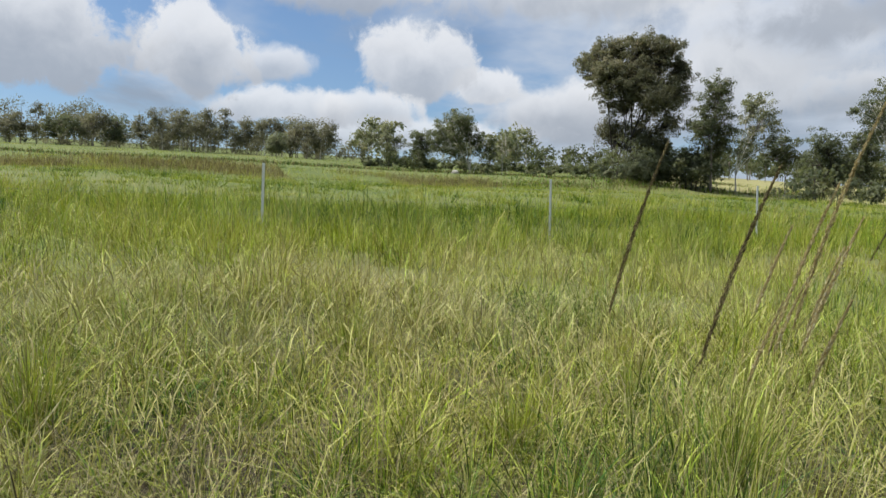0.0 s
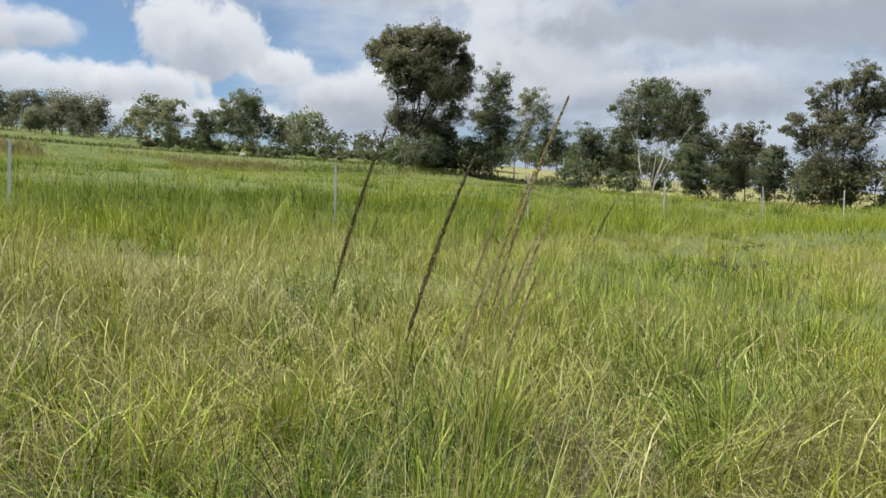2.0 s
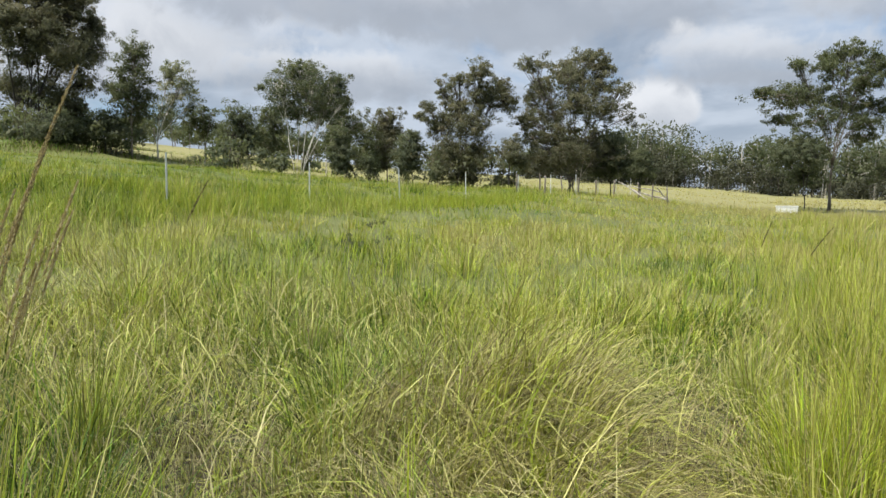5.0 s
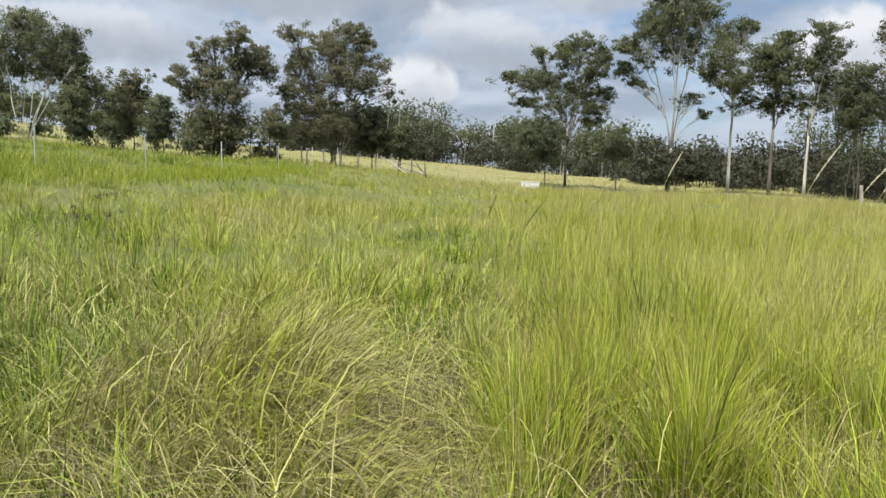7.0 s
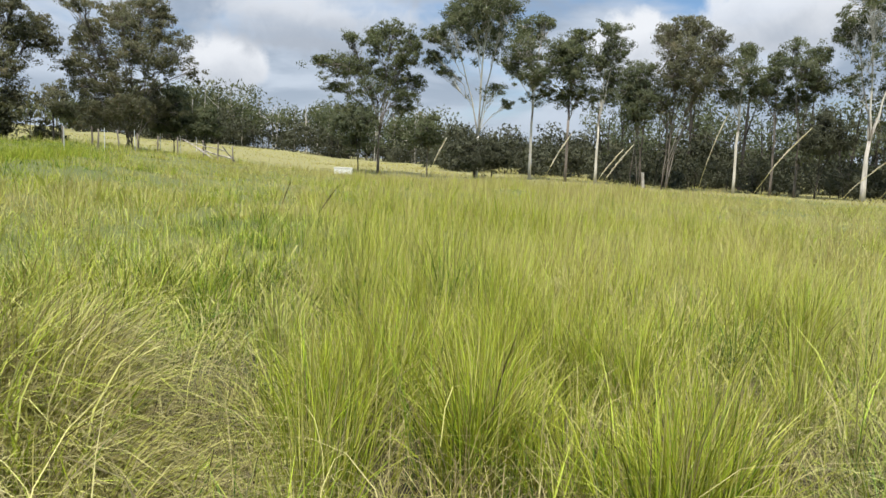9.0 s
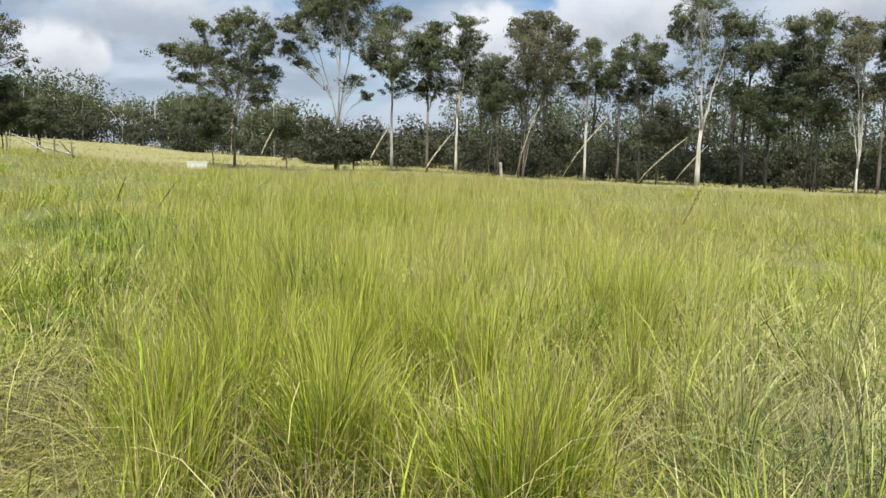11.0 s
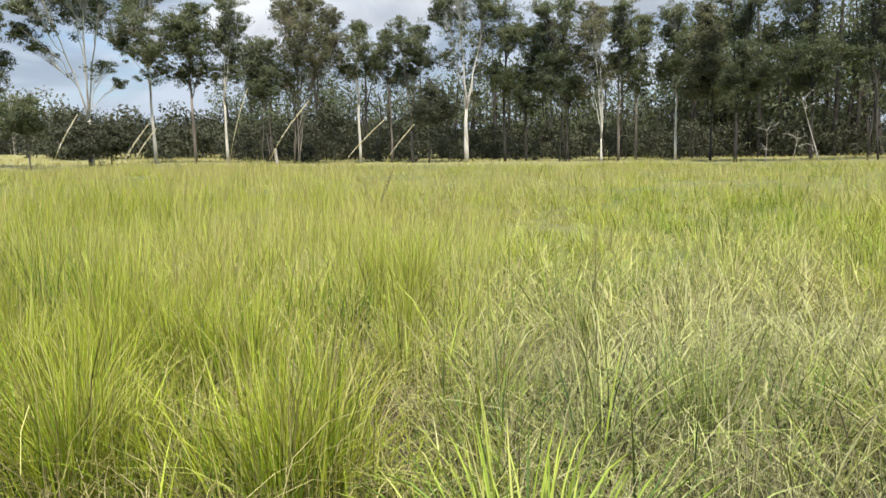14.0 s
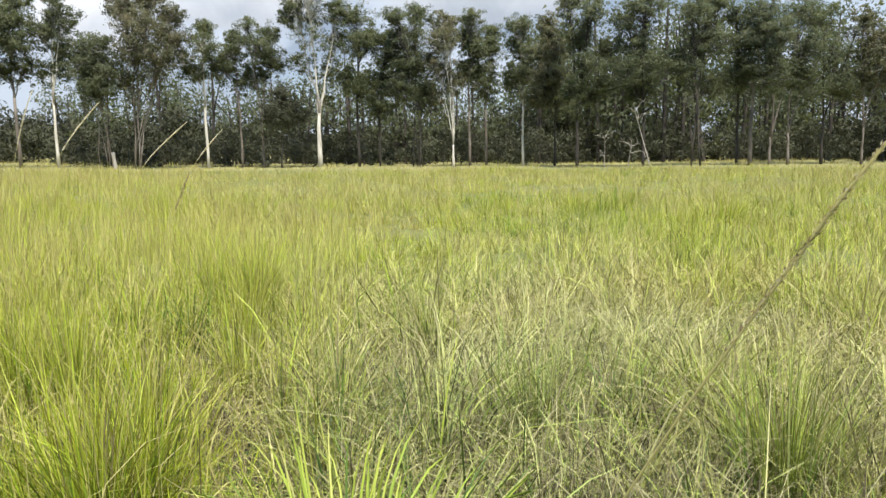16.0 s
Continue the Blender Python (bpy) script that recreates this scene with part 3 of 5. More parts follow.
def leaves(centres, spread, per, size, g, droop=0.6, heart=None, mass=0.9, loose=0.42):
    """Small pointed leaves scattered round clump centres; they are shaded as a mass, rounded outwards from the clump and the crown."""
    n = len(centres) * per
    off = g.normal(0, 0.5, (n, 3))
    off /= np.maximum(1, np.linalg.norm(off, axis=1, keepdims=True) / 1.0)
    c = np.repeat(centres, per, 0) + off * np.repeat(spread, per)[:, None] * np.array([1.0, 1.0, 0.66])
    d = g.normal(0, 1, (n, 3))
    d[:, 2] -= droop
    d /= np.linalg.norm(d, axis=1, keepdims=True)
    s = np.cross(d, g.normal(0, 1, (n, 3)))
    s /= np.linalg.norm(s, axis=1, keepdims=True) + 1e-9
    ln = size * g.uniform(0.6, 1.4, n)[:, None]
    co = np.stack([c - s * ln * 0.28, c + s * ln * 0.28, c + d * ln], 1).reshape(-1, 3)
    tone = np.repeat(g.normal(0.5, 0.17, len(centres)), per) + g.normal(0, 0.06, n)
    out = off * mass + g.normal(0, loose, (n, 3)) + np.array([0, 0, 0.36])
    if heart is not None:
        away = np.repeat(centres - heart[0], per, 0) / heart[1]
        out += away * 0.8
    out /= np.linalg.norm(out, axis=1, keepdims=True) + 1e-9
    # each leaf's upper face looks the way the mass does
    tri = co.reshape(-1, 3, 3)
    turn = np.einsum("ij,ij->i", np.cross(tri[:, 1] - tri[:, 0], tri[:, 2] - tri[:, 0]), out) < 0
    tri[turn] = tri[turn][:, [1, 0, 2]]
    co = tri.reshape(-1, 3)
    return co, np.arange(n * 3).reshape(-1, 3), np.repeat(np.clip(tone, 0, 1), 3), np.repeat(out, 3, 0)


def shade_as(ob, normals):
    ob.data.polygons.foreach_set("use_smooth", np.ones(len(ob.data.polygons), bool))
    ob.data.normals_split_custom_set_from_vertices(normals.astype(np.float32))


def limb_line(a, b, lift, g, n=6):
    """A limb that leaves its stem steeply and bends outwards."""
    s = np.linspace(0, 1, n)[:, None]
    a, b = np.asarray(a, float), np.asarray(b, float)
    line = a + (b - a) * s
    span_l = np.linalg.norm(b - a)
    line[:, 2] += np.sin(s[:, 0] * math.pi) * lift * span_l
    line[1:-1] += g.normal(0, 0.035, (n - 2, 3)) * span_l
    return line


def bare_tree(label, az, dist, top, wide, seed, crown_from=0.35, clumps=12, lean=0.0, girth=0.012):
    """A dead tree by bearing, distance, the height of its top over eye level and its width in degrees: a crooked stem, bare limbs and twigs."""
    g = np.random.default_rng(seed)
    foot = bearing(az, dist)
    foot.z = ground_at(foot.x, foot.y) - 0.1
    high, half = EYE_Z + dist * math.tan(radians(top)) - foot.z, dist * math.tan(radians(wide) / 2)
    tree = tagged(new("dead_tree"), label, "dead tree")
    tree.location = foot
    side = np.array([math.cos(radians(az)), math.sin(radians(az)), 0.0])
    u = np.linspace(0, 1, 10)
    drift = np.cumsum(np.cumsum(g.normal(0, 0.004, (10, 3)), 0), 0) * high * np.array([1, 1, 0])
    stem = side * lean * high * u[:, None] + drift + np.array([0, 0, 1.0]) * (u * high * 0.93)[:, None]

    def timber(name, line, r0, r1):
        co, q = pipe(line, np.linspace(r0, r1, len(line)))
        mesh_object(name, co, q, WOOD_DEAD, tree, smooth_shade=True)

    foot_r = high * girth
    timber("trunk", stem, foot_r * 1.15, foot_r * 0.2)
    for n in range(max(4, clumps // 2)):
        at = (crown_from + (0.95 - crown_from) * g.uniform(0, 1)) * 9
        i = min(8, int(at))
        start = stem[i] + (stem[i + 1] - stem[i]) * (at - i)
        a = n * 2.4 + g.uniform(-0.5, 0.5)
        end = start + np.array([math.cos(a) * half * g.uniform(0.6, 1.1), math.sin(a) * half * g.uniform(0.6, 1.1), high * g.uniform(0.02, 0.2)])
        limb = limb_line(start, end, 0.12, g)
        timber("limb", limb, max(0.02, foot_r * 0.4), 0.01)
        for m in range(2):
            p = limb[g.integers(2, 5)]
            timber("twig", limb_line(p, p + g.normal(0, 0.3, 3) * half + np.array([0, 0, 0.15 * half]), 0.05, g, 3), 0.014, 0.006)
    return tree


LEAVES = 47  # leaves in a clump


def lobed(label, az, dist, lobes, leaf=LEAF_GREEN, wood=BARK_GREY, fork=0.3, stems=1, girth=0.011, fill=1.0, group=""):
    """A eucalypt by its bearing and distance. Each lobe of the crown: degrees to the side of the foot, degrees over eye level, half width, half height, fullness.
    The stems part at a share of the height; each carries limbs to its lobes, twigs to the leaf clumps in them."""
    g = np.random.default_rng(int(abs(az) * 100) + int(dist))
    foot = bearing(az, dist)
    foot.z = ground_at(foot.x, foot.y) - 0.1
    tree = tagged(new("gum_tree"), label, "tree", group)
    tree.location = foot
    side, away = np.array([math.cos(radians(az)), math.sin(radians(az)), 0.0]), np.array([-math.sin(radians(az)), math.cos(radians(az)), 0.0])
    deg = dist * radians(1)
    rows = np.array([tuple(v) + (1.0,) * (5 - len(v)) for v in lobes])
    mid, rx, rz = rows[:, 0] * deg, rows[:, 2] * deg, rows[:, 3] * deg
    up = EYE_Z + dist * np.tan(np.radians(rows[:, 1])) - foot.z
    half = max(0.5, (np.max(mid + rx) - np.min(mid - rx)) / 2)
    high = np.max(up + rz)
    depth = g.uniform(-0.6, 0.6, len(rows)) * np.sqrt(np.maximum(half ** 2 - (mid - mid.mean()) ** 2, 0.1 * half ** 2))
    hearts = side * mid[:, None] + away * depth[:, None] + np.array([0, 0, 1.0]) * up[:, None]
    fork_z = fork * high
    # stems: each leads to the highest lobe of its share
    around = np.argsort(mid + 0.35 * depth)
    shares = [s for s in np.array_split(around, min(stems, len(rows))) if len(s)]
    thin = [[], [], [], []]

    def timber(name, line, r0, r1):
        co, q = pipe(line, np.linspace(r0, r1, len(line)))
        mesh_object(name, co, q, wood, tree, smooth_shade=True)

    foot_r = max(0.05, high * girth * 0.8)
    single = fork > 0.13
    bole = np.array([side * g.normal(0, 0.003) * high * u + away * g.normal(0, 0.003) * high * u + np.array([0, 0, fork_z * u]) for u in np.linspace(0, 1, 5)])
    bole[0] = 0
    if single:
        timber("trunk", bole, foot_r * 1.2, foot_r * (0.85 if len(shares) == 1 else 0.6))
    centres, sizes = [], []
    for n, share in enumerate(shares):
        top = share[np.argmax(up[share])]
        a = bole[3] * 0.4 + bole[4] * 0.6 if single else side * g.normal(0, 0.35) + away * g.normal(0, 0.35)
        b = hearts[top] + np.array([0, 0, rz[top] * 0.4])
        s = np.linspace(0, 1, 9)[:, None]
        stem = a + (b - a) * np.concatenate([s ** 1.35, s ** 1.35, s], 1)
        stem[1:-1] += np.cumsum(g.normal(0, 0.007, (7, 3)), 0) * (b - a)[2] * np.array([1, 1, 0])
        if not single:
            stem[0, 2] = -0.1
        r0 = foot_r * (0.85 if len(shares) == 1 else 0.62 if len(shares) < 4 else 0.42)
        timber("stem" if single else "trunk", stem, r0, max(0.025, r0 * 0.15))
        for k in share:
            if k == top:
                limb = stem[4:]
            else:
                reach = np.linalg.norm((hearts[k] - stem[-1])[:2])
                at = np.clip((hearts[k][2] - 0.75 * reach - 0.12 * high - a[2]) / max(0.1, (b - a)[2]), 0.05, 0.9) * 8
                i = int(at)
                start = stem[i] + (stem[i + 1] - stem[i]) * (at - i)
                limb = limb_line(start, hearts[k] + np.array([0, 0, rz[k] * 0.3]), 0.08, g, 7)
                timber("limb", limb, max(0.03, r0 * (0.42 - 0.03 * at)), 0.018)
            # leaf clumps, more of them near the lobe's outside and top
            size = float(np.clip(0.32 * min(rx[k], rz[k]), 0.30 * dist / 60, 0.60 * dist / 60))
            many = max(4, int(5.6 * fill * rows[k, 4] * rx[k] * rz[k] / size ** 2))
            d = g.normal(0, 1, (many, 3))
            d /= np.linalg.norm(d, axis=1, keepdims=True)
            d *= g.uniform(0.03, 1.0, many)[:, None] ** 0.4 * g.uniform(0.9, 1.22, many)[:, None]
            knobs = g.normal(0, 1, (5, 3))
            knobs /= np.linalg.norm(knobs, axis=1, keepdims=True)
            d *= (0.82 + 0.42 * np.max(np.clip(d @ knobs.T, 0, 1) ** 3, axis=1))[:, None]
            d[:, 2] = np.where((d[:, 2] < -0.4) & (g.uniform(0, 1, many) < 0.25), -d[:, 2], d[:, 2])
            c = hearts[k] + side * (d[:, :1] * rx[k]) + away * (d[:, 1:2] * rx[k]) + np.array([0, 0, 1.0]) * (d[:, 2:] * rz[k])
            # looser sprays along the limb, between the lobes
            loose = g.uniform(0, 1, many) < 0.22
            w = g.uniform(0.35, 1.0, many)
            along = np.stack([np.interp(w * (len(limb) - 1), np.arange(len(limb)), limb[:, i]) for i in range(3)], -1)
            c = np.where(loose[:, None], along + g.normal(0, 0.5, (many, 3)) * np.array([1.0, 1.0, 0.8]) * max(rx[k], rz[k]), c)
            c[:, 2] = np.maximum(c[:, 2], 0.3)
            for q in c:
                w = g.uniform(0.3, 1.0) * (len(limb) - 1.001)
                j = int(w)
                p = limb[j] + (limb[j + 1] - limb[j]) * (w - j)
                for store, v in zip(thin, (p, q, 0.017 * dist / 60, 0.008)):
                    store.append(v)
            centres.append(c)
            sizes.append(np.full(many, size) * g.uniform(0.55, 1.35, many))
    centres, sizes = np.concatenate(centres), np.concatenate(sizes)
    co, q = tube([np.array(v) for v in thin], 3)
    mesh_object("twig", co, q, wood, tree)["kind"] = "stuff"
    heart = np.array([0, 0, (np.max(up + rz) + np.min(up - rz)) / 2]) + side * mid.mean()
    tall = (np.max(up + rz) - np.min(up - rz)) / 2
    co, fc, dr, nrm = leaves(centres, sizes * 1.12, LEAVES, 0.138 * (dist / 60) ** 0.8, g, heart=(heart, np.array([half, half, tall])))
    shade_as(mesh_object("crown", co, fc, leaf, tree, attrs={"dry": dr}), nrm)
    return tree


WOODS = "gums along the edge of the woods"
# the hill's side: lone trees
lobed("tall olive-brown gum with a broad domed crown", 49.62, 60, ((-2.71, 11.97, 0.9, 1.07), (-1.29, 12.74, 1.36, 0.86), (0.78, 12.92, 1.85, 0.8), (2.81, 12.58, 1.31, 0.89), (3.95, 11.24, 0.8, 1.3), (3.7, 9.75, 0.9, 0.91), (0.69, 11.37, 2.44, 1.14, 0.35), (2.16, 8.9, 2.16, 1.41), (-0.41, 9.22, 1.56, 1.16, 0.5), (-0.88, 7.01, 1.51, 1.26), (1.19, 6.99, 1.54, 1.51), (3.41, 7.46, 1.15, 1.34, 0.7), (2.25, 5.67, 1.52, 0.83), (0.9, 10.2, 2.5, 1.2), (1.6, 12.0, 2.0, 0.9), (-1.1, 10.9, 1.5, 1.0)), leaf=LEAF_BROWN, wood=BARK_DARK, fork=0.12, stems=6, girth=0.016, fill=1.7)
lobed("dark bushy understorey tree beside a tall gum", 48.33, 58, ((-0.03, 4.36, 1.49, 1.16), (-0.79, 3.97, 0.78, 0.74), (1, 3.97, 1.02, 0.79)), leaf=LEAF_DARK, wood=BARK_DARK, fork=0.05, stems=3, fill=1.2)
lobed("dark bushy understorey tree beside a tall gum", 45.30, 58, ((0.08, 4.74, 1.19, 1.16), (-0.77, 4.09, 1, 0.83), (0.84, 3.96, 0.79, 0.78)), leaf=LEAF_DARK, wood=BARK_DARK, fork=0.05, stems=3, fill=1.2)
lobed("slim dark gum with a narrow crown", 43.39, 58, ((0.47, 9.87, 1.01, 0.74), (0.19, 8.64, 1.26, 1.1), (0.62, 7.37, 1.35, 1.41), (-0.59, 7.02, 0.98, 1.07), (0.35, 5.86, 1.35, 1.07), (-1.23, 7.29, 0.44, 0.46)), leaf=LEAF_GREEN, wood=BARK_GREY, fork=0.3)
lobed("pale open gum with white trunks", 41.67, 62, ((0.92, 8.74, 1.03, 0.66), (1.93, 7.47, 0.97, 1.03, 0.7), (0.86, 6.81, 1.12, 1.15, 0.5), (2.38, 6.27, 0.57, 0.74, 0.7), (0.43, 5.52, 0.9, 0.81, 0.6)), leaf=LEAF_PALE, wood=BARK_PALE, fork=0.2, stems=3)
lobed("small grey-green gum on the slope", 38.42, 64, ((-0.05, 5.76, 1.02, 0.74, 0.7), (-0.82, 5.08, 0.82, 0.7, 0.7), (0.32, 4.89, 0.9, 0.74, 0.8)), leaf=LEAF_GREEN, wood=BARK_GREY, fork=0.25, stems=2)
lobed("leafy dark gum among shrubs", 35.82, 56, ((-0.22, 5.8, 1.19, 0.97), (-0.78, 4.51, 1.35, 1.28), (0.85, 4.41, 1.3, 1.23), (-0.29, 3.23, 1.43, 0.83)), leaf=LEAF_DARK, wood=BARK_DARK, fork=0.12, stems=2)
lobed("slim gum behind the shrubs", 33.09, 60, ((-0.62, 6.1, 0.77, 0.66), (-0.46, 4.95, 1.19, 0.97), (-0.82, 3.66, 1.16, 1.03)), leaf=LEAF_GREEN, wood=BARK_GREY, fork=0.25)
lobed("dense dark-green gum with pale forked trunks", 31.37, 52, ((0.13, 9.37, 1.48, 0.94), (-1.45, 8.12, 1.49, 1.25), (0.8, 8, 2.03, 1.3), (2.62, 8.25, 1.06, 1.12), (1.73, 6.63, 1.67, 0.96), (-0.69, 6.54, 1.49, 0.86, 0.7), (-3.04, 7.85, 0.36, 0.28), (3.16, 7.13, 0.65, 0.65)), leaf=LEAF_DARK, wood=BARK_PALE, fork=0.12, stems=6, girth=0.009, fill=1.5)
lobed("grey-green gum behind a denser one", 29.53, 62, ((1.2, 5.64, 1.41, 0.96), (2.35, 5.21, 0.9, 0.86), (0.99, 4.37, 1.26, 0.91), (0.25, 3.6, 0.76, 0.71, 0.7)), leaf=LEAF_GREEN, wood=BARK_PALE, fork=0.3)
lobed("dark leafy sapling under a larger gum", 28.55, 50, ((0.02, 3.34, 0.91, 0.92), (-0.02, 2.32, 0.86, 0.61)), leaf=LEAF_DARK, wood=BARK_DARK, fork=0.1)
lobed("dark leafy sapling under a larger gum", 26.26, 52, ((-0.09, 4.25, 1, 1.01), (-0.12, 2.86, 0.9, 1.06)), leaf=LEAF_GREEN, wood=BARK_DARK, fork=0.15)
lobed("brownish round-topped gum on the slope", 24.84, 54, ((-0.1, 6.06, 1.18, 0.65, 0.8), (-0.49, 5.06, 1.18, 0.85), (0.57, 4.89, 0.93, 0.85), (-0.27, 3.63, 1.13, 1.13), (-0.53, 2.37, 0.84, 0.86)), leaf=LEAF_BROWN, wood=BARK_GREY, fork=0.15, stems=2)
lobed("dark dense she-oak in a clump", 23.13, 50, ((0.14, 4.51, 0.87, 0.69), (-0.02, 3.39, 1.16, 1.1), (-0.15, 2.26, 1.07, 0.85)), leaf=LEAF_DARK, wood=BARK_DARK, fork=0.06, stems=2, fill=1.2)
lobed("brownish gum with an uneven crown", 19.17, 48, ((1.54, 9.22, 1.12, 0.78), (-0.2, 8.75, 1.03, 0.69), (-1.22, 8.21, 0.81, 0.69, 0.7), (-1.67, 8.86, 0.31, 0.27), (3.06, 8.4, 1.09, 0.79), (3.66, 7.38, 0.86, 0.85), (1.77, 7.5, 1.4, 1.03), (-2.58, 6.85, 0.85, 0.55, 0.8), (-3.25, 6.23, 0.58, 0.37, 0.8), (-2.81, 5.92, 0.31, 0.51), (-0.43, 6.77, 1.33, 1.02), (0.71, 5.43, 1.63, 1.06), (-1.58, 5.42, 1.13, 1.05), (-0.8, 3.58, 1.42, 1.38), (1.41, 3.44, 1.41, 1.32), (0.7, 1.97, 1.4, 0.87), (-1.6, 2.23, 0.73, 0.81)), leaf=LEAF_BROWN, wood=BARK_DARK, fork=0.06, stems=5)
lobed("thin sapling between two gums", 15.40, 46, ((0.13, 4.16, 0.82, 0.58, 0.8), (0.26, 3.19, 1.01, 0.78, 0.8), (0.98, 2.49, 0.73, 0.54, 0.7)), leaf=LEAF_BROWN, wood=BARK_DARK, fork=0.5)
lobed("small yellowish bush on the slope", 21.12, 47, ((0.01, 1.86, 0.64, 0.71),), leaf=LEAF_GREEN, wood=BARK_DARK, fork=0.05)
lobed("small leafy bush beside a dense gum", 26.29, 50, ((-0.08, 2.67, 0.76, 0.78), (0.11, 1.88, 0.63, 0.46)), leaf=LEAF_DARK, wood=BARK_DARK, fork=0.05, stems=2)
lobed("small leafy bush beside a dense gum", 28.37, 50, ((-0.14, 4.46, 0.77, 0.84), (-0.06, 3.35, 0.81, 0.76), (-0.02, 2.34, 0.69, 0.77)), leaf=LEAF_DARK, wood=BARK_DARK, fork=0.1, stems=2)
lobed("spreading grey-brown gum with many stems", 10.71, 50, ((-2.79, 9.73, 1.2, 0.61, 0.7), (-3.51, 9.92, 0.58, 0.42, 0.7), (-0.73, 9.97, 1.12, 0.89), (1.11, 10.3, 1.48, 0.66), (2.36, 9.77, 0.89, 0.71), (-2.17, 8.48, 1.46, 1.04), (0.02, 8.71, 1.47, 1.14), (2.13, 8.57, 1.37, 1.05), (3.64, 7.67, 1, 1.09, 0.45), (4.42, 6.12, 0.75, 0.98, 0.35), (-3.26, 7.94, 0.72, 0.71), (-3.25, 5.79, 1.16, 0.82), (-1.55, 6.36, 1.47, 1.25), (0.66, 6.94, 1.48, 1.21), (2.41, 6.29, 1.15, 0.98, 0.7), (-0.79, 4.44, 1.63, 1.13), (1.69, 4.54, 1.25, 0.94), (-2.75, 4.36, 1.07, 0.83), (-0.03, 2.99, 1.64, 0.99), (-2.25, 2.91, 1.23, 0.79), (2.47, 3.2, 1.41, 1)), leaf=LEAF_BROWN, wood=BARK_GREY, fork=0.05, stems=8, girth=0.010)
lobed("dark regrowth at the foot of a gum", 7.69, 50, ((0.05, 4.34, 0.9, 0.79), (-0.3, 3.21, 1.11, 0.9), (0.47, 2.36, 1.16, 0.9), (-1.04, 2.06, 1, 0.75)), leaf=LEAF_DARK, wood=BARK_DARK, fork=0.2, stems=5, girth=0.008)
lobed("leafy sapling on the clump's edge", 5.53, 50, ((-0.06, 2.91, 0.86, 0.8), (0.22, 1.92, 0.91, 0.86), (-0.55, 2.15, 0.66, 0.75)), leaf=LEAF_GREEN, wood=BARK_DARK, fork=0.15, stems=3)

# the paddock's far side
lobed("open gum with two leafy domes", -7.25, 60, ((-2.42, 9.27, 0.75, 0.41), (-0.32, 9.79, 1.05, 0.61), (0.98, 9.99, 1.2, 0.55), (2.2, 9.02, 1.04, 0.71), (-0.55, 8.9, 1.21, 0.66, 0.6), (-2.33, 7.16, 2.35, 1.09), (-4.36, 7.57, 0.81, 0.57), (-3.56, 5.75, 0.86, 0.47), (1.73, 7.88, 1.36, 0.87, 0.7), (0.74, 6.72, 1.58, 0.93, 0.6), (2.58, 6.42, 1.04, 0.83, 0.7), (-0.66, 5.4, 1.86, 0.68, 0.5), (2, 5.11, 1.2, 0.63, 0.6), (2.04, 4.25, 1.1, 0.32, 0.7)), leaf=LEAF_GREEN, wood=BARK_GREY, fork=0.3, stems=4, fill=1.25)
lobed("small dark gum beside a white trough", -5.72, 58, ((-0.66, 3.91, 1.61, 0.8), (0.44, 3.14, 1.23, 0.96), (-1.43, 2.91, 1.13, 0.91), (-0.18, 1.92, 1.08, 0.81)), leaf=LEAF_DARK, wood=BARK_DARK, fork=0.15, stems=4, girth=0.012)
lobed("slender sapling standing alone in the grass", -11.04, 58, ((0.23, 3.57, 0.93, 0.47), (-0.06, 2.69, 1.24, 0.79), (-0.6, 2.02, 0.99, 0.58), (0.57, 1.92, 0.67, 0.47)), leaf=LEAF_GREEN, wood=BARK_GREY, fork=0.35, girth=0.012)
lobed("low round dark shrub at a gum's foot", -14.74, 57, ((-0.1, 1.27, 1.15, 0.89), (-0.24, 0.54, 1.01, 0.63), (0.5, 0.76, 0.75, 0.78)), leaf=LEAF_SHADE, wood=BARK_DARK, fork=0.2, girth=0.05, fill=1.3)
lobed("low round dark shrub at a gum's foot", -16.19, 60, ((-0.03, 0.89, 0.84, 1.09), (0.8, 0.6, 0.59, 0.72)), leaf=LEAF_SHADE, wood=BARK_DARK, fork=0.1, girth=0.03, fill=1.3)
lobed("forked white gum with tall bare limbs", -14.86, 58.5, ((-1.75, 11.81, 1.05, 0.82), (-0.44, 12.61, 1.62, 0.72), (-3.26, 9.55, 1.02, 0.75), (-3.75, 8.13, 0.72, 0.61), (-2.75, 7.03, 0.61, 0.36, 0.8), (-1.07, 10.82, 1.29, 0.88), (0.36, 11.5, 1.37, 1.25), (1.91, 11.92, 1.3, 1.09), (-0.25, 9.45, 1.14, 0.79, 0.4), (1.31, 9.9, 1.02, 1.02, 0.6), (2.28, 4.89, 0.44, 0.33), (1.2, 5.82, 0.88, 0.55, 0.4), (0.11, 13.65, 1.71, 0.7), (-2.16, 10.23, 0.65, 0.49)), leaf=LEAF_GREEN, wood=BARK_PALE, fork=0.22, stems=4, girth=0.012, fill=1.6)
lobed("tall gum with a pale bare trunk at the woods' edge", -19.01, 66, ((-0.77, 10.46, 1.42, 0.98), (0.64, 11.05, 0.93, 0.67), (-0.54, 8.67, 1.66, 1.13), (-1.85, 7.86, 0.91, 0.82, 0.7), (0.05, 6.85, 1.45, 0.93), (1.65, 8.13, 0.8, 1.15, 0.8), (0.92, 5.68, 0.94, 0.52, 0.6)), group=WOODS, leaf=LEAF_GREEN, wood=BARK_PALE, fork=0.45, stems=2, fill=1.3)
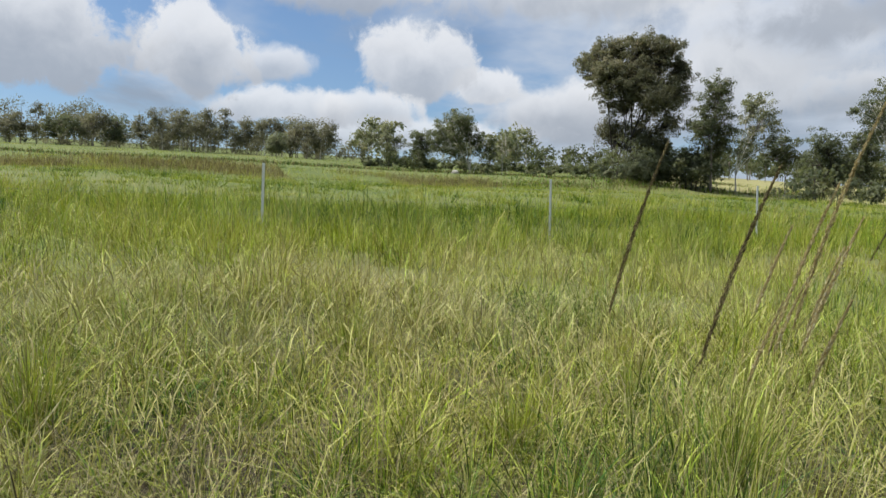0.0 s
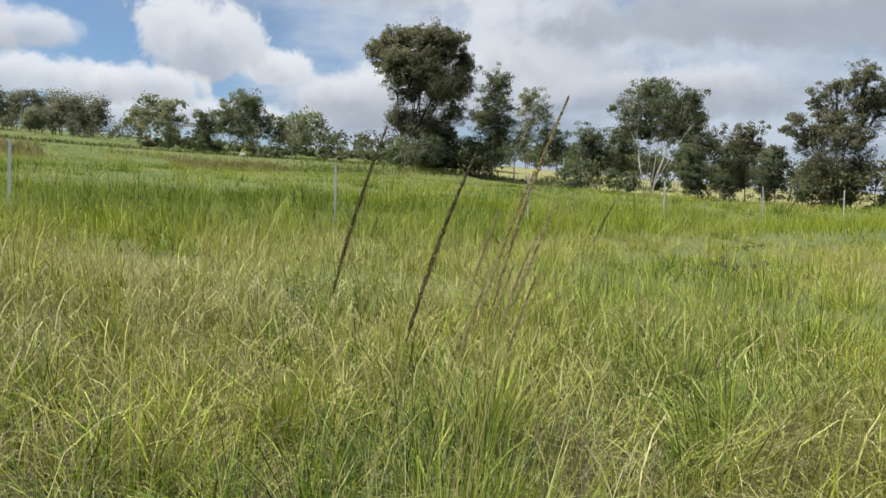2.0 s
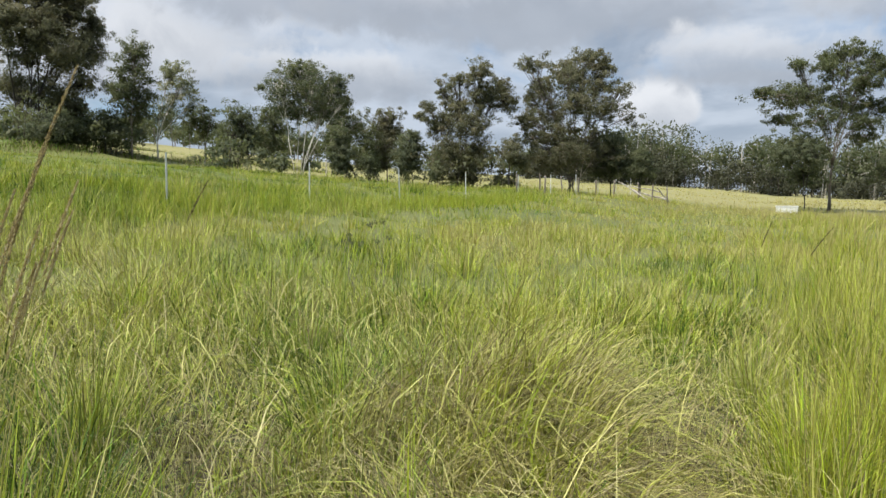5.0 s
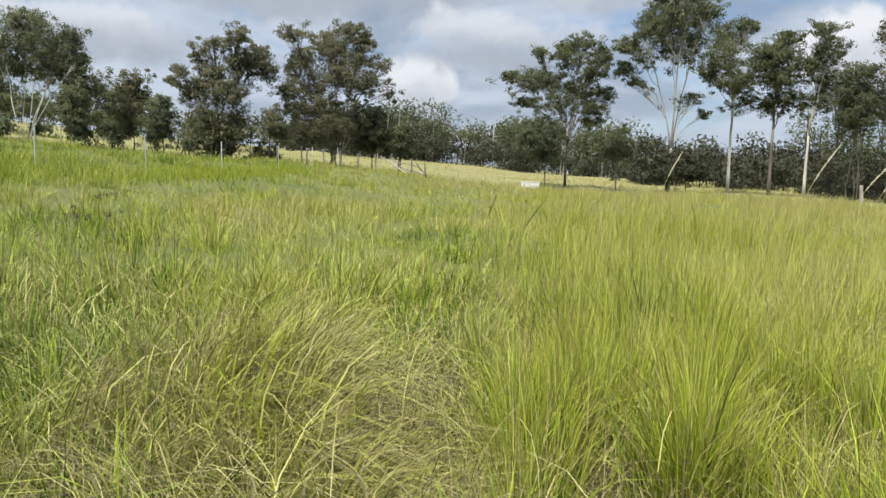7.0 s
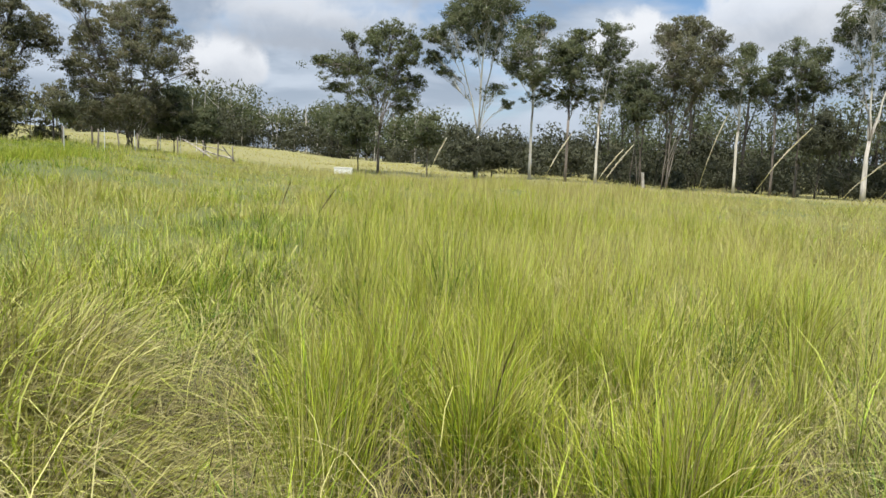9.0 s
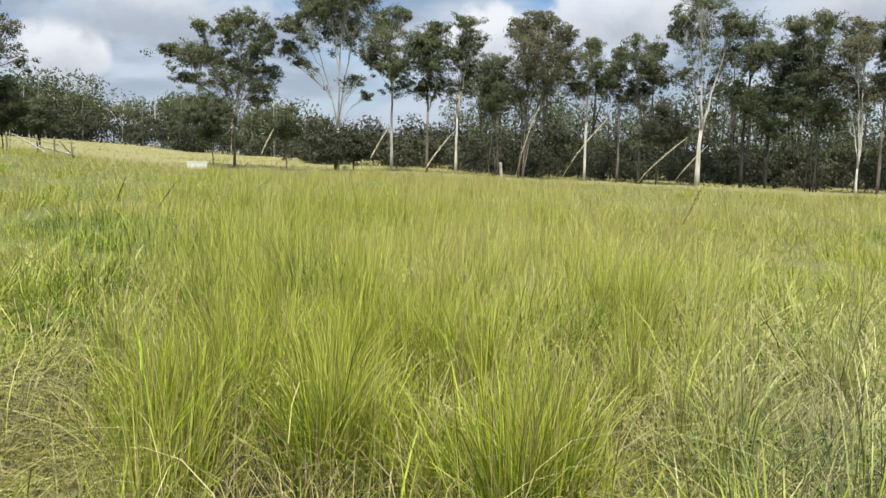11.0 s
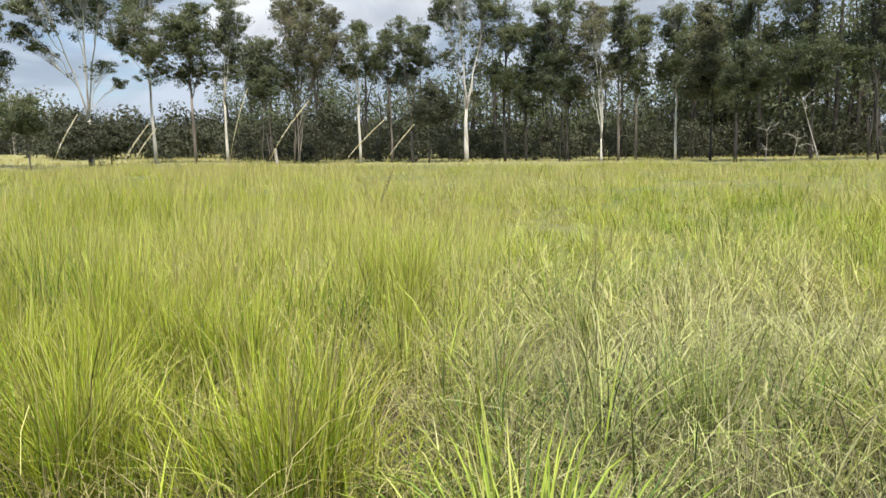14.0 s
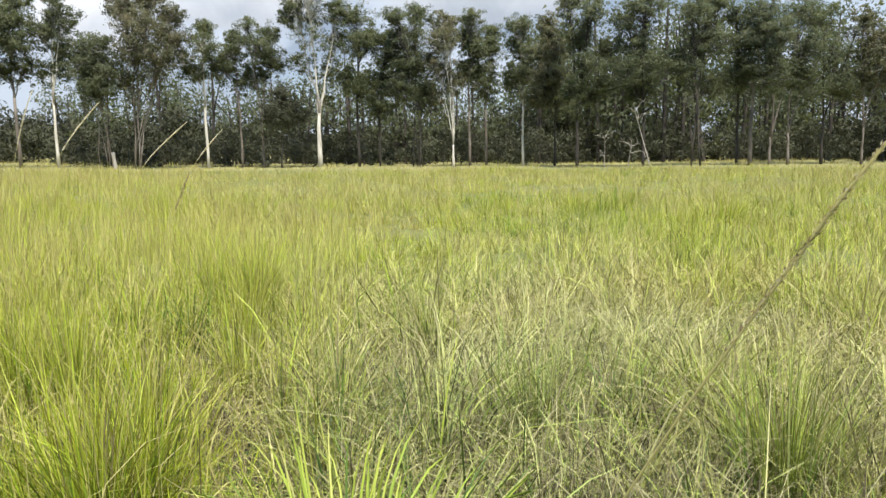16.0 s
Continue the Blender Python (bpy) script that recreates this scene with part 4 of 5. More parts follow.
lobed("dark-trunked gum at the woods' edge", -21.75, 66, ((0.55, 10.08, 1.09, 0.73), (-0.35, 8.82, 1.04, 1.01), (0.93, 8.36, 1.1, 1.02, 0.8), (0.15, 6.97, 1.33, 0.98), (-0.4, 5.68, 1.05, 0.75, 0.7), (0.92, 5.67, 0.96, 0.76, 0.6)), group=WOODS, leaf=LEAF_GREEN, wood=BARK_GREY, fork=0.4, fill=1.3)
lobed("slender pale gum at the woods' edge", -24.02, 67, ((0.5, 10.25, 1.01, 0.55), (0.86, 9.06, 1.11, 0.92), (-0.16, 7.9, 1.11, 0.93, 0.7), (0.88, 6.96, 0.97, 1.04, 0.8), (0.1, 5.66, 1.16, 0.81, 0.6)), group=WOODS, leaf=LEAF_GREEN, wood=BARK_PALE, fork=0.4, stems=2, fill=1.3)
lobed("dense dark gum with several stems at the woods' edge", -27.09, 65, ((-0.1, 7.29, 1.37, 1.09), (-0.89, 5.88, 1.32, 1.05), (0.45, 5.74, 1.13, 1.2), (-0.34, 4.31, 1.13, 0.82), (-1.09, 6.95, 0.73, 0.71)), group=WOODS, leaf=LEAF_DARK, wood=BARK_GREY, fork=0.08, stems=4, girth=0.009, fill=1.3)
lobed("tall reddish-dark gum with close-set stems", -28.93, 66, ((-0.24, 10.07, 1.37, 0.97), (1.62, 10.73, 1.32, 0.78), (2.99, 9.72, 1.13, 1.02), (0.95, 8.78, 1.97, 1.17), (2.76, 7.81, 1.33, 1.09), (0.51, 6.9, 1.63, 1.19), (2.1, 6.28, 1.24, 0.96, 0.7), (-0.29, 5.24, 1.09, 0.77, 0.6)), group=WOODS, leaf=LEAF_BROWN, wood=BARK_GREY, fork=0.04, stems=6, girth=0.008, fill=1.3)
lobed("short pale gum before the woods", -33.90, 68, ((0.2, 8.79, 0.85, 0.79), (0.01, 7.3, 1.1, 1.06, 0.8), (-0.59, 5.85, 1.16, 0.82, 0.7), (1.1, 6.17, 0.95, 0.96, 0.6), (-1.46, 6.65, 0.76, 1.02, 0.5)), group=WOODS, leaf=LEAF_GREEN, wood=BARK_PALE, fork=0.45, fill=1.3)
lobed("thin gum with a ragged crown", -36.34, 68, ((-0.21, 8.22, 0.73, 0.54), (-0.54, 7.06, 1.13, 1.05, 0.8), (-1.11, 5.8, 0.89, 0.76, 0.6), (0.34, 5.31, 0.88, 0.7, 0.6)), group=WOODS, leaf=LEAF_GREEN, wood=BARK_GREY, fork=0.4, stems=2, fill=1.3)
lobed("dark gum with a domed top", -37.90, 67, ((-0.79, 9.02, 0.77, 0.44), (0.93, 8.45, 0.85, 0.82), (-0.06, 7.43, 1.3, 1.03), (1.08, 6.57, 1.04, 1.08), (-0.34, 5.57, 1.11, 0.85, 0.8)), group=WOODS, leaf=LEAF_DARK, wood=BARK_GREY, fork=0.35, stems=2, fill=1.3)
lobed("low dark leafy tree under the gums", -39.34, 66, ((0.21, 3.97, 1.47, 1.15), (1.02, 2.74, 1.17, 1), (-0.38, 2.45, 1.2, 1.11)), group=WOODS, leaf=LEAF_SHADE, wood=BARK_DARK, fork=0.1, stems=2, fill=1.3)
lobed("tall white-trunked gum with an open crown", -42.11, 66, ((-1.52, 10.57, 1.2, 0.86, 0.8), (-2.06, 9.68, 0.77, 0.6, 0.8), (-0.32, 11.48, 1.67, 0.72, 0.8), (-0.09, 9.77, 1.15, 1, 0.4), (1.46, 10.03, 1.19, 0.95, 0.8), (-0.33, 7.71, 1.11, 1.17, 0.3), (-1.31, 6.46, 0.92, 0.85, 0.4), (0.87, 5.89, 1.11, 1.04, 0.45), (1.7, 7.96, 1.05, 1.06, 0.6), (0.62, 3.88, 0.73, 0.96, 0.3)), group=WOODS, leaf=LEAF_GREEN, wood=BARK_PALE, fork=0.3, stems=4, girth=0.017, fill=1.3)
lobed("slender gum in the woods' edge", -45.08, 66, ((-0.21, 9.61, 1.27, 1.13), (0.39, 7.75, 1.18, 1.2), (-0.91, 5.37, 1.1, 1.04, 0.7), (0.29, 4.49, 1.19, 1.04), (1.2, 8.17, 0.89, 1)), group=WOODS, leaf=LEAF_GREEN, wood=BARK_DARK, fork=0.35, fill=1.3)
lobed("dark gum with a tall leafy crown", -46.71, 66, ((0.75, 6.72, 1.3, 1.2), (0.07, 4.9, 1.08, 1.17), (0.08, 3.01, 1.08, 0.9), (0.97, 8.08, 0.92, 0.91)), group=WOODS, leaf=LEAF_DARK, wood=BARK_DARK, fork=0.25, fill=1.3)
lobed("tall dark ironbark at the woods' edge", -49.52, 65, ((-1.41, 9.58, 0.96, 0.58), (0.17, 9.91, 1.3, 0.71), (-0.71, 8.35, 1.73, 1.13), (0.23, 6.36, 1.5, 1.28), (-1.23, 4.48, 1.48, 1.22), (0.49, 3.93, 1.36, 1.16), (-0.91, 5.97, 1.06, 1.06)), group=WOODS, leaf=LEAF_DARK, wood=BARK_DARK, fork=0.1, stems=4, girth=0.010, fill=1.3)
lobed("olive gum with a pale forked trunk", -52.37, 64, ((-0.44, 9.23, 1.01, 0.75), (-0.64, 8.03, 1.28, 0.89), (-1.16, 6.27, 1.43, 1.13), (-0.13, 4.96, 1.19, 0.87, 0.8), (-1.56, 3.89, 0.9, 0.65, 0.6)), group=WOODS, leaf=LEAF_BROWN, wood=BARK_PALE, fork=0.16, stems=4, girth=0.010, fill=1.3)
lobed("slender gum in the woods' edge", -53.64, 66, ((0.23, 9.35, 1.03, 0.61), (-0.06, 8.22, 1.03, 0.92), (0.72, 7.07, 0.98, 0.79), (-0.06, 5.79, 1, 0.99), (0.67, 4.85, 1.08, 0.63, 0.6)), group=WOODS, leaf=LEAF_GREEN, wood=BARK_GREY, fork=0.4, fill=1.3)
lobed("slender gum in the woods' edge", -54.91, 68, ((0.51, 8.49, 0.8, 0.65), (0.33, 7.44, 0.89, 0.79), (-0.18, 5.38, 1.15, 0.98), (0.18, 4.02, 0.85, 0.77, 0.6)), group=WOODS, leaf=LEAF_GREEN, wood=BARK_GREY, fork=0.4, fill=1.3)
lobed("round-topped gum with a pale trunk", -57.73, 65, ((-0.26, 8.81, 1.1, 0.76), (-0.31, 7.79, 0.98, 0.73), (0.58, 6.65, 0.93, 0.94, 0.8), (-0.19, 5.41, 0.9, 0.96, 0.8), (-0.99, 4.92, 0.75, 0.97, 0.7)), group=WOODS, leaf=LEAF_GREEN, wood=BARK_PALE, fork=0.35, stems=2, fill=1.3)
lobed("brownish leafy gum in the woods' edge", -60.17, 64, ((-0.46, 8.63, 0.9, 0.92), (-0.1, 6.92, 1.21, 1.18), (-0.71, 5.06, 1.39, 1.16), (-0.95, 3.56, 1.4, 0.96), (0.41, 4.12, 0.97, 1.29)), group=WOODS, leaf=LEAF_BROWN, wood=BARK_DARK, fork=0.25, stems=2, fill=1.3)
lobed("tall dark ironbark at the woods' edge", -61.84, 60, ((-0.49, 10.45, 1.09, 0.81), (0.93, 9.48, 1.23, 1.04, 0.8), (0.12, 7.92, 1.28, 1.24), (0.61, 5.69, 1.34, 1.27), (1.57, 4, 1.28, 1.04), (-0.34, 3.95, 1.06, 1.19)), group=WOODS, leaf=LEAF_DARK, wood=BARK_DARK, fork=0.3, stems=3, girth=0.013, fill=1.3)
lobed("dark gum with a spreading crown", -66.72, 60, ((-1.61, 8.9, 1.25, 1.13, 0.8), (-0.13, 9.7, 1.46, 0.8), (-0.54, 7.37, 1.52, 1.32), (-1.44, 5.34, 1.45, 1.16), (0.64, 5.59, 1.24, 1.24), (-0.48, 3.78, 1.3, 0.94), (-2.87, 6.91, 1.04, 1.16)), group=WOODS, leaf=LEAF_DARK, wood=BARK_DARK, fork=0.3, stems=2, girth=0.013, fill=1.3)
lobed("paired dark ironbark trunks with dense crowns", -70.65, 60, ((-0.46, 8.9, 1.27, 1.14), (0.61, 9.69, 1.34, 0.78), (0.47, 7.18, 1.66, 1.33), (-0.59, 5.57, 1.24, 1.22), (0.77, 4.13, 1.45, 1.23), (-2.17, 6.1, 0.86, 1.05, 0.8)), group=WOODS, leaf=LEAF_DARK, wood=BARK_DARK, fork=0.04, stems=2, girth=0.012, fill=1.3)
lobed("tall dark ironbark at the woods' edge", -73.24, 63, ((-0.34, 8.59, 1.36, 1.17), (0.26, 6.59, 1.57, 1.45), (-0.41, 4.41, 1.42, 1.21)), group=WOODS, leaf=LEAF_DARK, wood=BARK_DARK, fork=0.3, girth=0.012, fill=1.3)
lobed("grey-trunked gum with dense leaves", -74.11, 62, ((0.46, 8.77, 1.37, 0.98), (0.33, 6.95, 1.17, 1.22), (-0.02, 5, 1.14, 1.2)), group=WOODS, leaf=LEAF_DARK, wood=BARK_GREY, fork=0.35, girth=0.014, fill=1.3)
lobed("grey-trunked gum with dense leaves", -75.38, 62, ((0.27, 7.29, 1.35, 1.2), (-0.08, 5.92, 1.2, 1.22), (-0.11, 4.05, 1.37, 1.2), (1.29, 4.74, 1.09, 1.18)), group=WOODS, leaf=LEAF_DARK, wood=BARK_GREY, fork=0.2, stems=3, girth=0.011, fill=1.3)
lobed("leafy gum over bare grey stems", -76.57, 63, ((0.54, 8.44, 1.51, 1.13), (0.95, 6.08, 1.51, 1.41), (0.94, 3.93, 1.32, 1.18)), group=WOODS, leaf=LEAF_DARK, wood=BARK_GREY, fork=0.2, stems=2, girth=0.011, fill=1.3)
lobed("tall dark ironbark at the woods' edge", -78.67, 66, ((-0.26, 8.11, 1.29, 1.12), (0.35, 5.66, 1.47, 1.53), (0.94, 3.38, 1.08, 1.07)), group=WOODS, leaf=LEAF_DARK, wood=BARK_DARK, fork=0.3, stems=2, girth=0.011, fill=1.3)
lobed("olive gum at the corner of the woods", -81.10, 66, ((-0.2, 7.67, 0.89, 0.69), (0.18, 5.79, 1.04, 1.28), (-0.26, 3.53, 1.24, 1.19), (1.23, 6.52, 1.09, 1.22), (1.72, 4.24, 1.26, 1.44)), group=WOODS, leaf=LEAF_BROWN, wood=BARK_GREY, fork=0.25, stems=2, girth=0.010, fill=1.3)

# the crest of the slope and the hilltop
lobed("slim pale gum on the hill", 69.25, 100, ((-0.24, 6.71, 0.83, 0.54), (0.55, 6.67, 0.37, 0.36), (-0.04, 6.04, 0.6, 0.36, 0.7)), leaf=LEAF_PALE, wood=BARK_PALE, fork=0.4, stems=2)
lobed("slim pale gum on the hill", 67.66, 100, ((0.05, 7.22, 0.6, 0.41), (-0.26, 6.19, 0.6, 0.68), (0.67, 6.1, 0.46, 0.59, 0.6), (0.08, 5.28, 0.65, 0.55, 0.6)), leaf=LEAF_PALE, wood=BARK_GREY, fork=0.25, stems=2)
lobed("grey-green gum on the hill", 65.20, 98, ((0.15, 6.59, 0.98, 0.5), (-0.42, 5.9, 0.84, 0.64, 0.8), (0.63, 5.8, 0.7, 0.69, 0.8), (-0.06, 5.1, 1.02, 0.51)), leaf=LEAF_GREEN, wood=BARK_GREY, fork=0.2, stems=3)
lobed("broad leafy gum on the crest of the slope", 61.54, 85, ((-0.7, 7.87, 1.27, 0.7), (-1.51, 6.99, 0.94, 1.08), (0, 7.01, 1.1, 1.08), (0.98, 6.08, 0.5, 0.81), (-0.8, 5.78, 1.38, 0.98, 0.7), (1.82, 5.55, 0.55, 1.09), (-2.19, 6.17, 0.83, 1.36)), leaf=LEAF_GREEN, wood=BARK_PALE, fork=0.1, stems=6, girth=0.012)
lobed("round yellow-green shrub before the hilltop woods", 76.33, 110, ((-0.01, 5.79, 0.75, 0.63), (-0.29, 5.34, 0.57, 0.4), (0.33, 5.36, 0.49, 0.45)), leaf=LEAF_PALE, wood=BARK_GREY, fork=0.05, fill=1.4)
lobed("dark bushy gum on the hilltop", 94.07, 128, ((0.09, 6.2, 0.58, 0.51), (0.44, 6.72, 0.31, 0.24), (-0.17, 5.68, 0.62, 0.47), (0.69, 5.75, 0.45, 0.48)), group="gums on the hilltop", leaf=LEAF_HAZE, wood=BARK_GREY, fork=0.2, stems=2)
lobed("gaunt gum with a bare upper trunk on the hilltop", 92.46, 128, ((0.01, 7.42, 0.28, 0.16, 0.8), (-0.17, 7.04, 0.18, 0.16, 0.8), (0.25, 7, 0.16, 0.16, 0.8), (-0.3, 5.8, 0.49, 0.52)), group="gums on the hilltop", leaf=LEAF_HAZE, wood=BARK_GREY, fork=0.5)
lobed("broad dark gum on the hilltop", 90.97, 128, ((0.19, 6.76, 0.55, 0.28), (0, 6.24, 0.95, 0.53), (-0.72, 5.78, 0.58, 0.48), (0.83, 5.89, 0.48, 0.49)), group="gums on the hilltop", leaf=LEAF_DARK, wood=BARK_GREY, fork=0.2, stems=3)
lobed("grey-brown gum on the hilltop", 88.92, 128, ((0.19, 6.92, 0.64, 0.29), (0.67, 6.54, 0.65, 0.58), (-0.09, 6.28, 0.68, 0.54), (-0.56, 5.94, 0.45, 0.49)), group="gums on the hilltop", leaf=LEAF_HAZE, wood=BARK_GREY, fork=0.2, stems=3)
lobed("dark leafy gum on the hilltop", 87.45, 128, ((0.06, 6.71, 0.74, 0.42), (0.15, 5.98, 0.74, 0.59), (-0.43, 5.63, 0.46, 0.42)), group="gums on the hilltop", leaf=LEAF_DARK, wood=BARK_GREY, fork=0.15, stems=2)
lobed("pale gum with a white leaning trunk on the hilltop", 84.41, 128, ((-0.61, 7.5, 0.36, 0.3), (-0.41, 6.88, 0.68, 0.51, 0.8), (-0.91, 6.32, 0.6, 0.51, 0.7), (-0, 6.05, 0.41, 0.43, 0.5)), group="gums on the hilltop", leaf=LEAF_HAZE, wood=BARK_PALE, fork=0.25, stems=3)
lobed("grey-green gum on the hilltop", 85.76, 130, ((-0.06, 6.82, 0.52, 0.38), (-0.16, 6.07, 0.56, 0.59, 0.8)), group="gums on the hilltop", leaf=LEAF_HAZE, wood=BARK_PALE, fork=0.3, stems=2)
lobed("tall pale gum on the hilltop", 83.19, 128, ((-0.01, 7.69, 0.58, 0.3), (-0.01, 6.98, 0.7, 0.51), (-0.31, 6.11, 0.62, 0.64, 0.8), (0.51, 6.26, 0.41, 0.52, 0.6)), group="gums on the hilltop", leaf=LEAF_HAZE, wood=BARK_PALE, fork=0.3, stems=2)
lobed("tall pale gum on the hilltop", 81.37, 128, ((-0.05, 7.59, 0.59, 0.3), (0.16, 6.99, 0.72, 0.48), (-0.47, 6.42, 0.54, 0.56, 0.8), (0.37, 6.14, 0.51, 0.57, 0.7)), group="gums on the hilltop", leaf=LEAF_HAZE, wood=BARK_PALE, fork=0.3, stems=2)
lobed("slim gum on the hilltop", 79.89, 128, ((-0.1, 7.72, 0.38, 0.35), (0.05, 6.85, 0.6, 0.52), (-0.37, 6.06, 0.51, 0.57, 0.8)), group="gums on the hilltop", leaf=LEAF_HAZE, wood=BARK_GREY, fork=0.3)
lobed("grey-brown gum on the hilltop", 78.51, 128, ((-0.04, 7.03, 0.69, 0.35), (0.08, 6.37, 0.78, 0.62), (-0.57, 5.9, 0.56, 0.57)), group="gums on the hilltop", leaf=LEAF_HAZE, wood=BARK_GREY, fork=0.25, stems=3)
lobed("gum with a pale trunk on the hilltop", 77.15, 126, ((0.46, 7.34, 0.92, 0.35), (0.03, 6.77, 0.79, 0.53), (1.13, 6.82, 0.58, 0.49), (-0.18, 5.98, 0.53, 0.53, 0.6)), group="gums on the hilltop", leaf=LEAF_HAZE, wood=BARK_PALE, fork=0.3, stems=3)
lobed("spreading grey-brown gum on the hilltop", 74.66, 126, ((0.43, 7.07, 0.76, 0.31), (-0.02, 6.54, 0.81, 0.54), (0.99, 6.58, 0.77, 0.58), (-0.35, 5.85, 0.76, 0.58)), group="gums on the hilltop", leaf=LEAF_HAZE, wood=BARK_GREY, fork=0.25, stems=3)
lobed("gum with a pale trunk on the hilltop", 72.95, 126, ((0.63, 6.97, 0.68, 0.5), (0.19, 6.32, 0.82, 0.54), (0.87, 6.18, 0.45, 0.54), (-0.37, 5.8, 0.59, 0.54, 0.8)), group="gums on the hilltop", leaf=LEAF_HAZE, wood=BARK_PALE, fork=0.3, stems=3)


# woods behind, too many to count
def woods(name, label, az0, az1, d0, d1, count, low, high, leaf, wood, per, seed, size, slender=0.35, bush=False):
    g = np.random.default_rng(seed)
    cs, sp, a, b, ra, rb = [], [], [], [], [], []
    for n in range(count):
        az, d = g.uniform(az0, az1), g.uniform(d0, d1)
        p = bearing(az, d)
        p.z = ground_at(p.x, p.y)
        p = np.array(p)
        h = g.uniform(low, high)
        w = h * g.uniform(0.7, 1.3) * slender
        m = 7
        z0 = 0.1 if bush else g.uniform(0.15, 0.45)
        c = np.stack([g.normal(0, w * 0.42, m), g.normal(0, w * 0.42, m), h * g.uniform(z0, 0.93, m)], -1)
        cs.append(p + c)
        sp.append(np.full(m, (h * 0.13 + w * 0.14)))
        lean = np.array([g.normal(0, 0.03) * h, g.normal(0, 0.03) * h, h * 0.6])
        a += [p, p + lean] if not bush else [p]
        b += [p + lean, p + lean * 1.5] if not bush else [p + lean]
        ra += [h * 0.014, h * 0.011] if not bush else [h * 0.012]
        rb += [h * 0.011, h * 0.003] if not bush else [h * 0.006]
        for q in c[:3]:
            a.append(p + lean * g.uniform(0.6, 1.0))
            b.append(p + q)
            ra.append(h * 0.006)
            rb.append(h * 0.003)
    thing = tagged(new(name), label, "woods", kind="stuff")
    co, q = tube((np.array(a), np.array(b), np.array(ra), np.array(rb)), 5)
    mesh_object("trunks", co, q, wood, thing, smooth_shade=True)["kind"] = "stuff"
    cs, sp = np.concatenate(cs), np.concatenate(sp)
    co, f, dr, nrm = leaves(cs, sp * 1.15, int(per * (1.12 if bush else 0.9)), size, g, mass=1.0, loose=0.2)
    ob = mesh_object("foliage", co, f, leaf, thing, attrs={"dry": dr})
    shade_as(ob, nrm)
    ob["kind"] = "stuff"
    return thing


woods("far_woods", "grey-green woodland along the hilltop", 72, 104, 130, 150, 70, 5.0, 8.0, LEAF_HAZE, BARK_GREY, 70, 101, 0.30, 0.32)
woods("undergrowth", "scrub under the hilltop woods", 69, 104, 126, 150, 90, 2.5, 4.5, LEAF_HAZE, BARK_GREY, 40, 109, 0.35, 0.9, True)
woods("far_woods", "scattered pale gums beyond the hill", 56, 70, 105, 140, 16, 4.5, 8.0, LEAF_PALE, BARK_PALE, 44, 102, 0.6)
woods("far_woods", "low distant trees behind the rise", 6, 60, 215, 270, 150, 4, 8, LEAF_GREEN, BARK_GREY, 24, 103, 0.9, 0.6)
woods("far_woods", "pale gum wood behind the yellow paddock", -14, 12, 160, 185, 75, 9, 13.5, LEAF_GREEN, BARK_PALE, 70, 104, 0.6, 0.45)
woods("far_woods", "scrubby woodland behind the slope", 10, 44, 170, 200, 80, 5.0, 8.5, LEAF_GREEN, BARK_GREY, 30, 105, 0.75, 0.5)
# understorey in LEAF_SHADE, its colour darkened for the shade of the gums
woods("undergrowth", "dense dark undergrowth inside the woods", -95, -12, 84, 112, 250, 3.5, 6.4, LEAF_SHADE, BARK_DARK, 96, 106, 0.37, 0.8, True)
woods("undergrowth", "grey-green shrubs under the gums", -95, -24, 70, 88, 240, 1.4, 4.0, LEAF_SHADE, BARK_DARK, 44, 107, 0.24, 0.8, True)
woods("far_woods", "further gums inside the woods", -95, -24, 78, 105, 140, 7.5, 13.0, LEAF_DARK, BARK_DARK, 56, 108, 0.38, 0.36)
woods("far_woods", "tall dark gums deep in the woods", -95, -58, 74, 100, 60, 13.0, 17.0, LEAF_DARK, BARK_DARK, 100, 110, 0.44, 0.34)

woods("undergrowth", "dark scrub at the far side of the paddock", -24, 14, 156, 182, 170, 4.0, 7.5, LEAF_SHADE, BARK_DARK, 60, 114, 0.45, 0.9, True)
woods("undergrowth", "low scrub on the crest of the slope", 50, 70, 95, 135, 70, 0.9, 2.2, LEAF_GREEN, BARK_GREY, 36, 115, 0.35, 0.9, True)
woods("undergrowth", "dark bushes under the gums on the slope", 27, 38, 50, 57, 10, 1.2, 3.0, LEAF_DARK, BARK_DARK, 34, 111, 0.26, 0.9, True)
woods("undergrowth", "dark bushes round a tall gum", 43.5, 51, 57, 61, 14, 1.2, 3.2, LEAF_DARK, BARK_DARK, 40, 112, 0.26, 0.9, True)
woods("undergrowth", "brownish scrub at the foot of gums", 15, 21, 47, 50, 8, 1.0, 3.0, LEAF_BROWN, BARK_DARK, 36, 113, 0.24, 0.8, True)
bare_tree("bare dead tree with thin branches", 58.8, 84, 7.0, 1.8, 95, crown_from=0.3, clumps=24, girth=0.010)


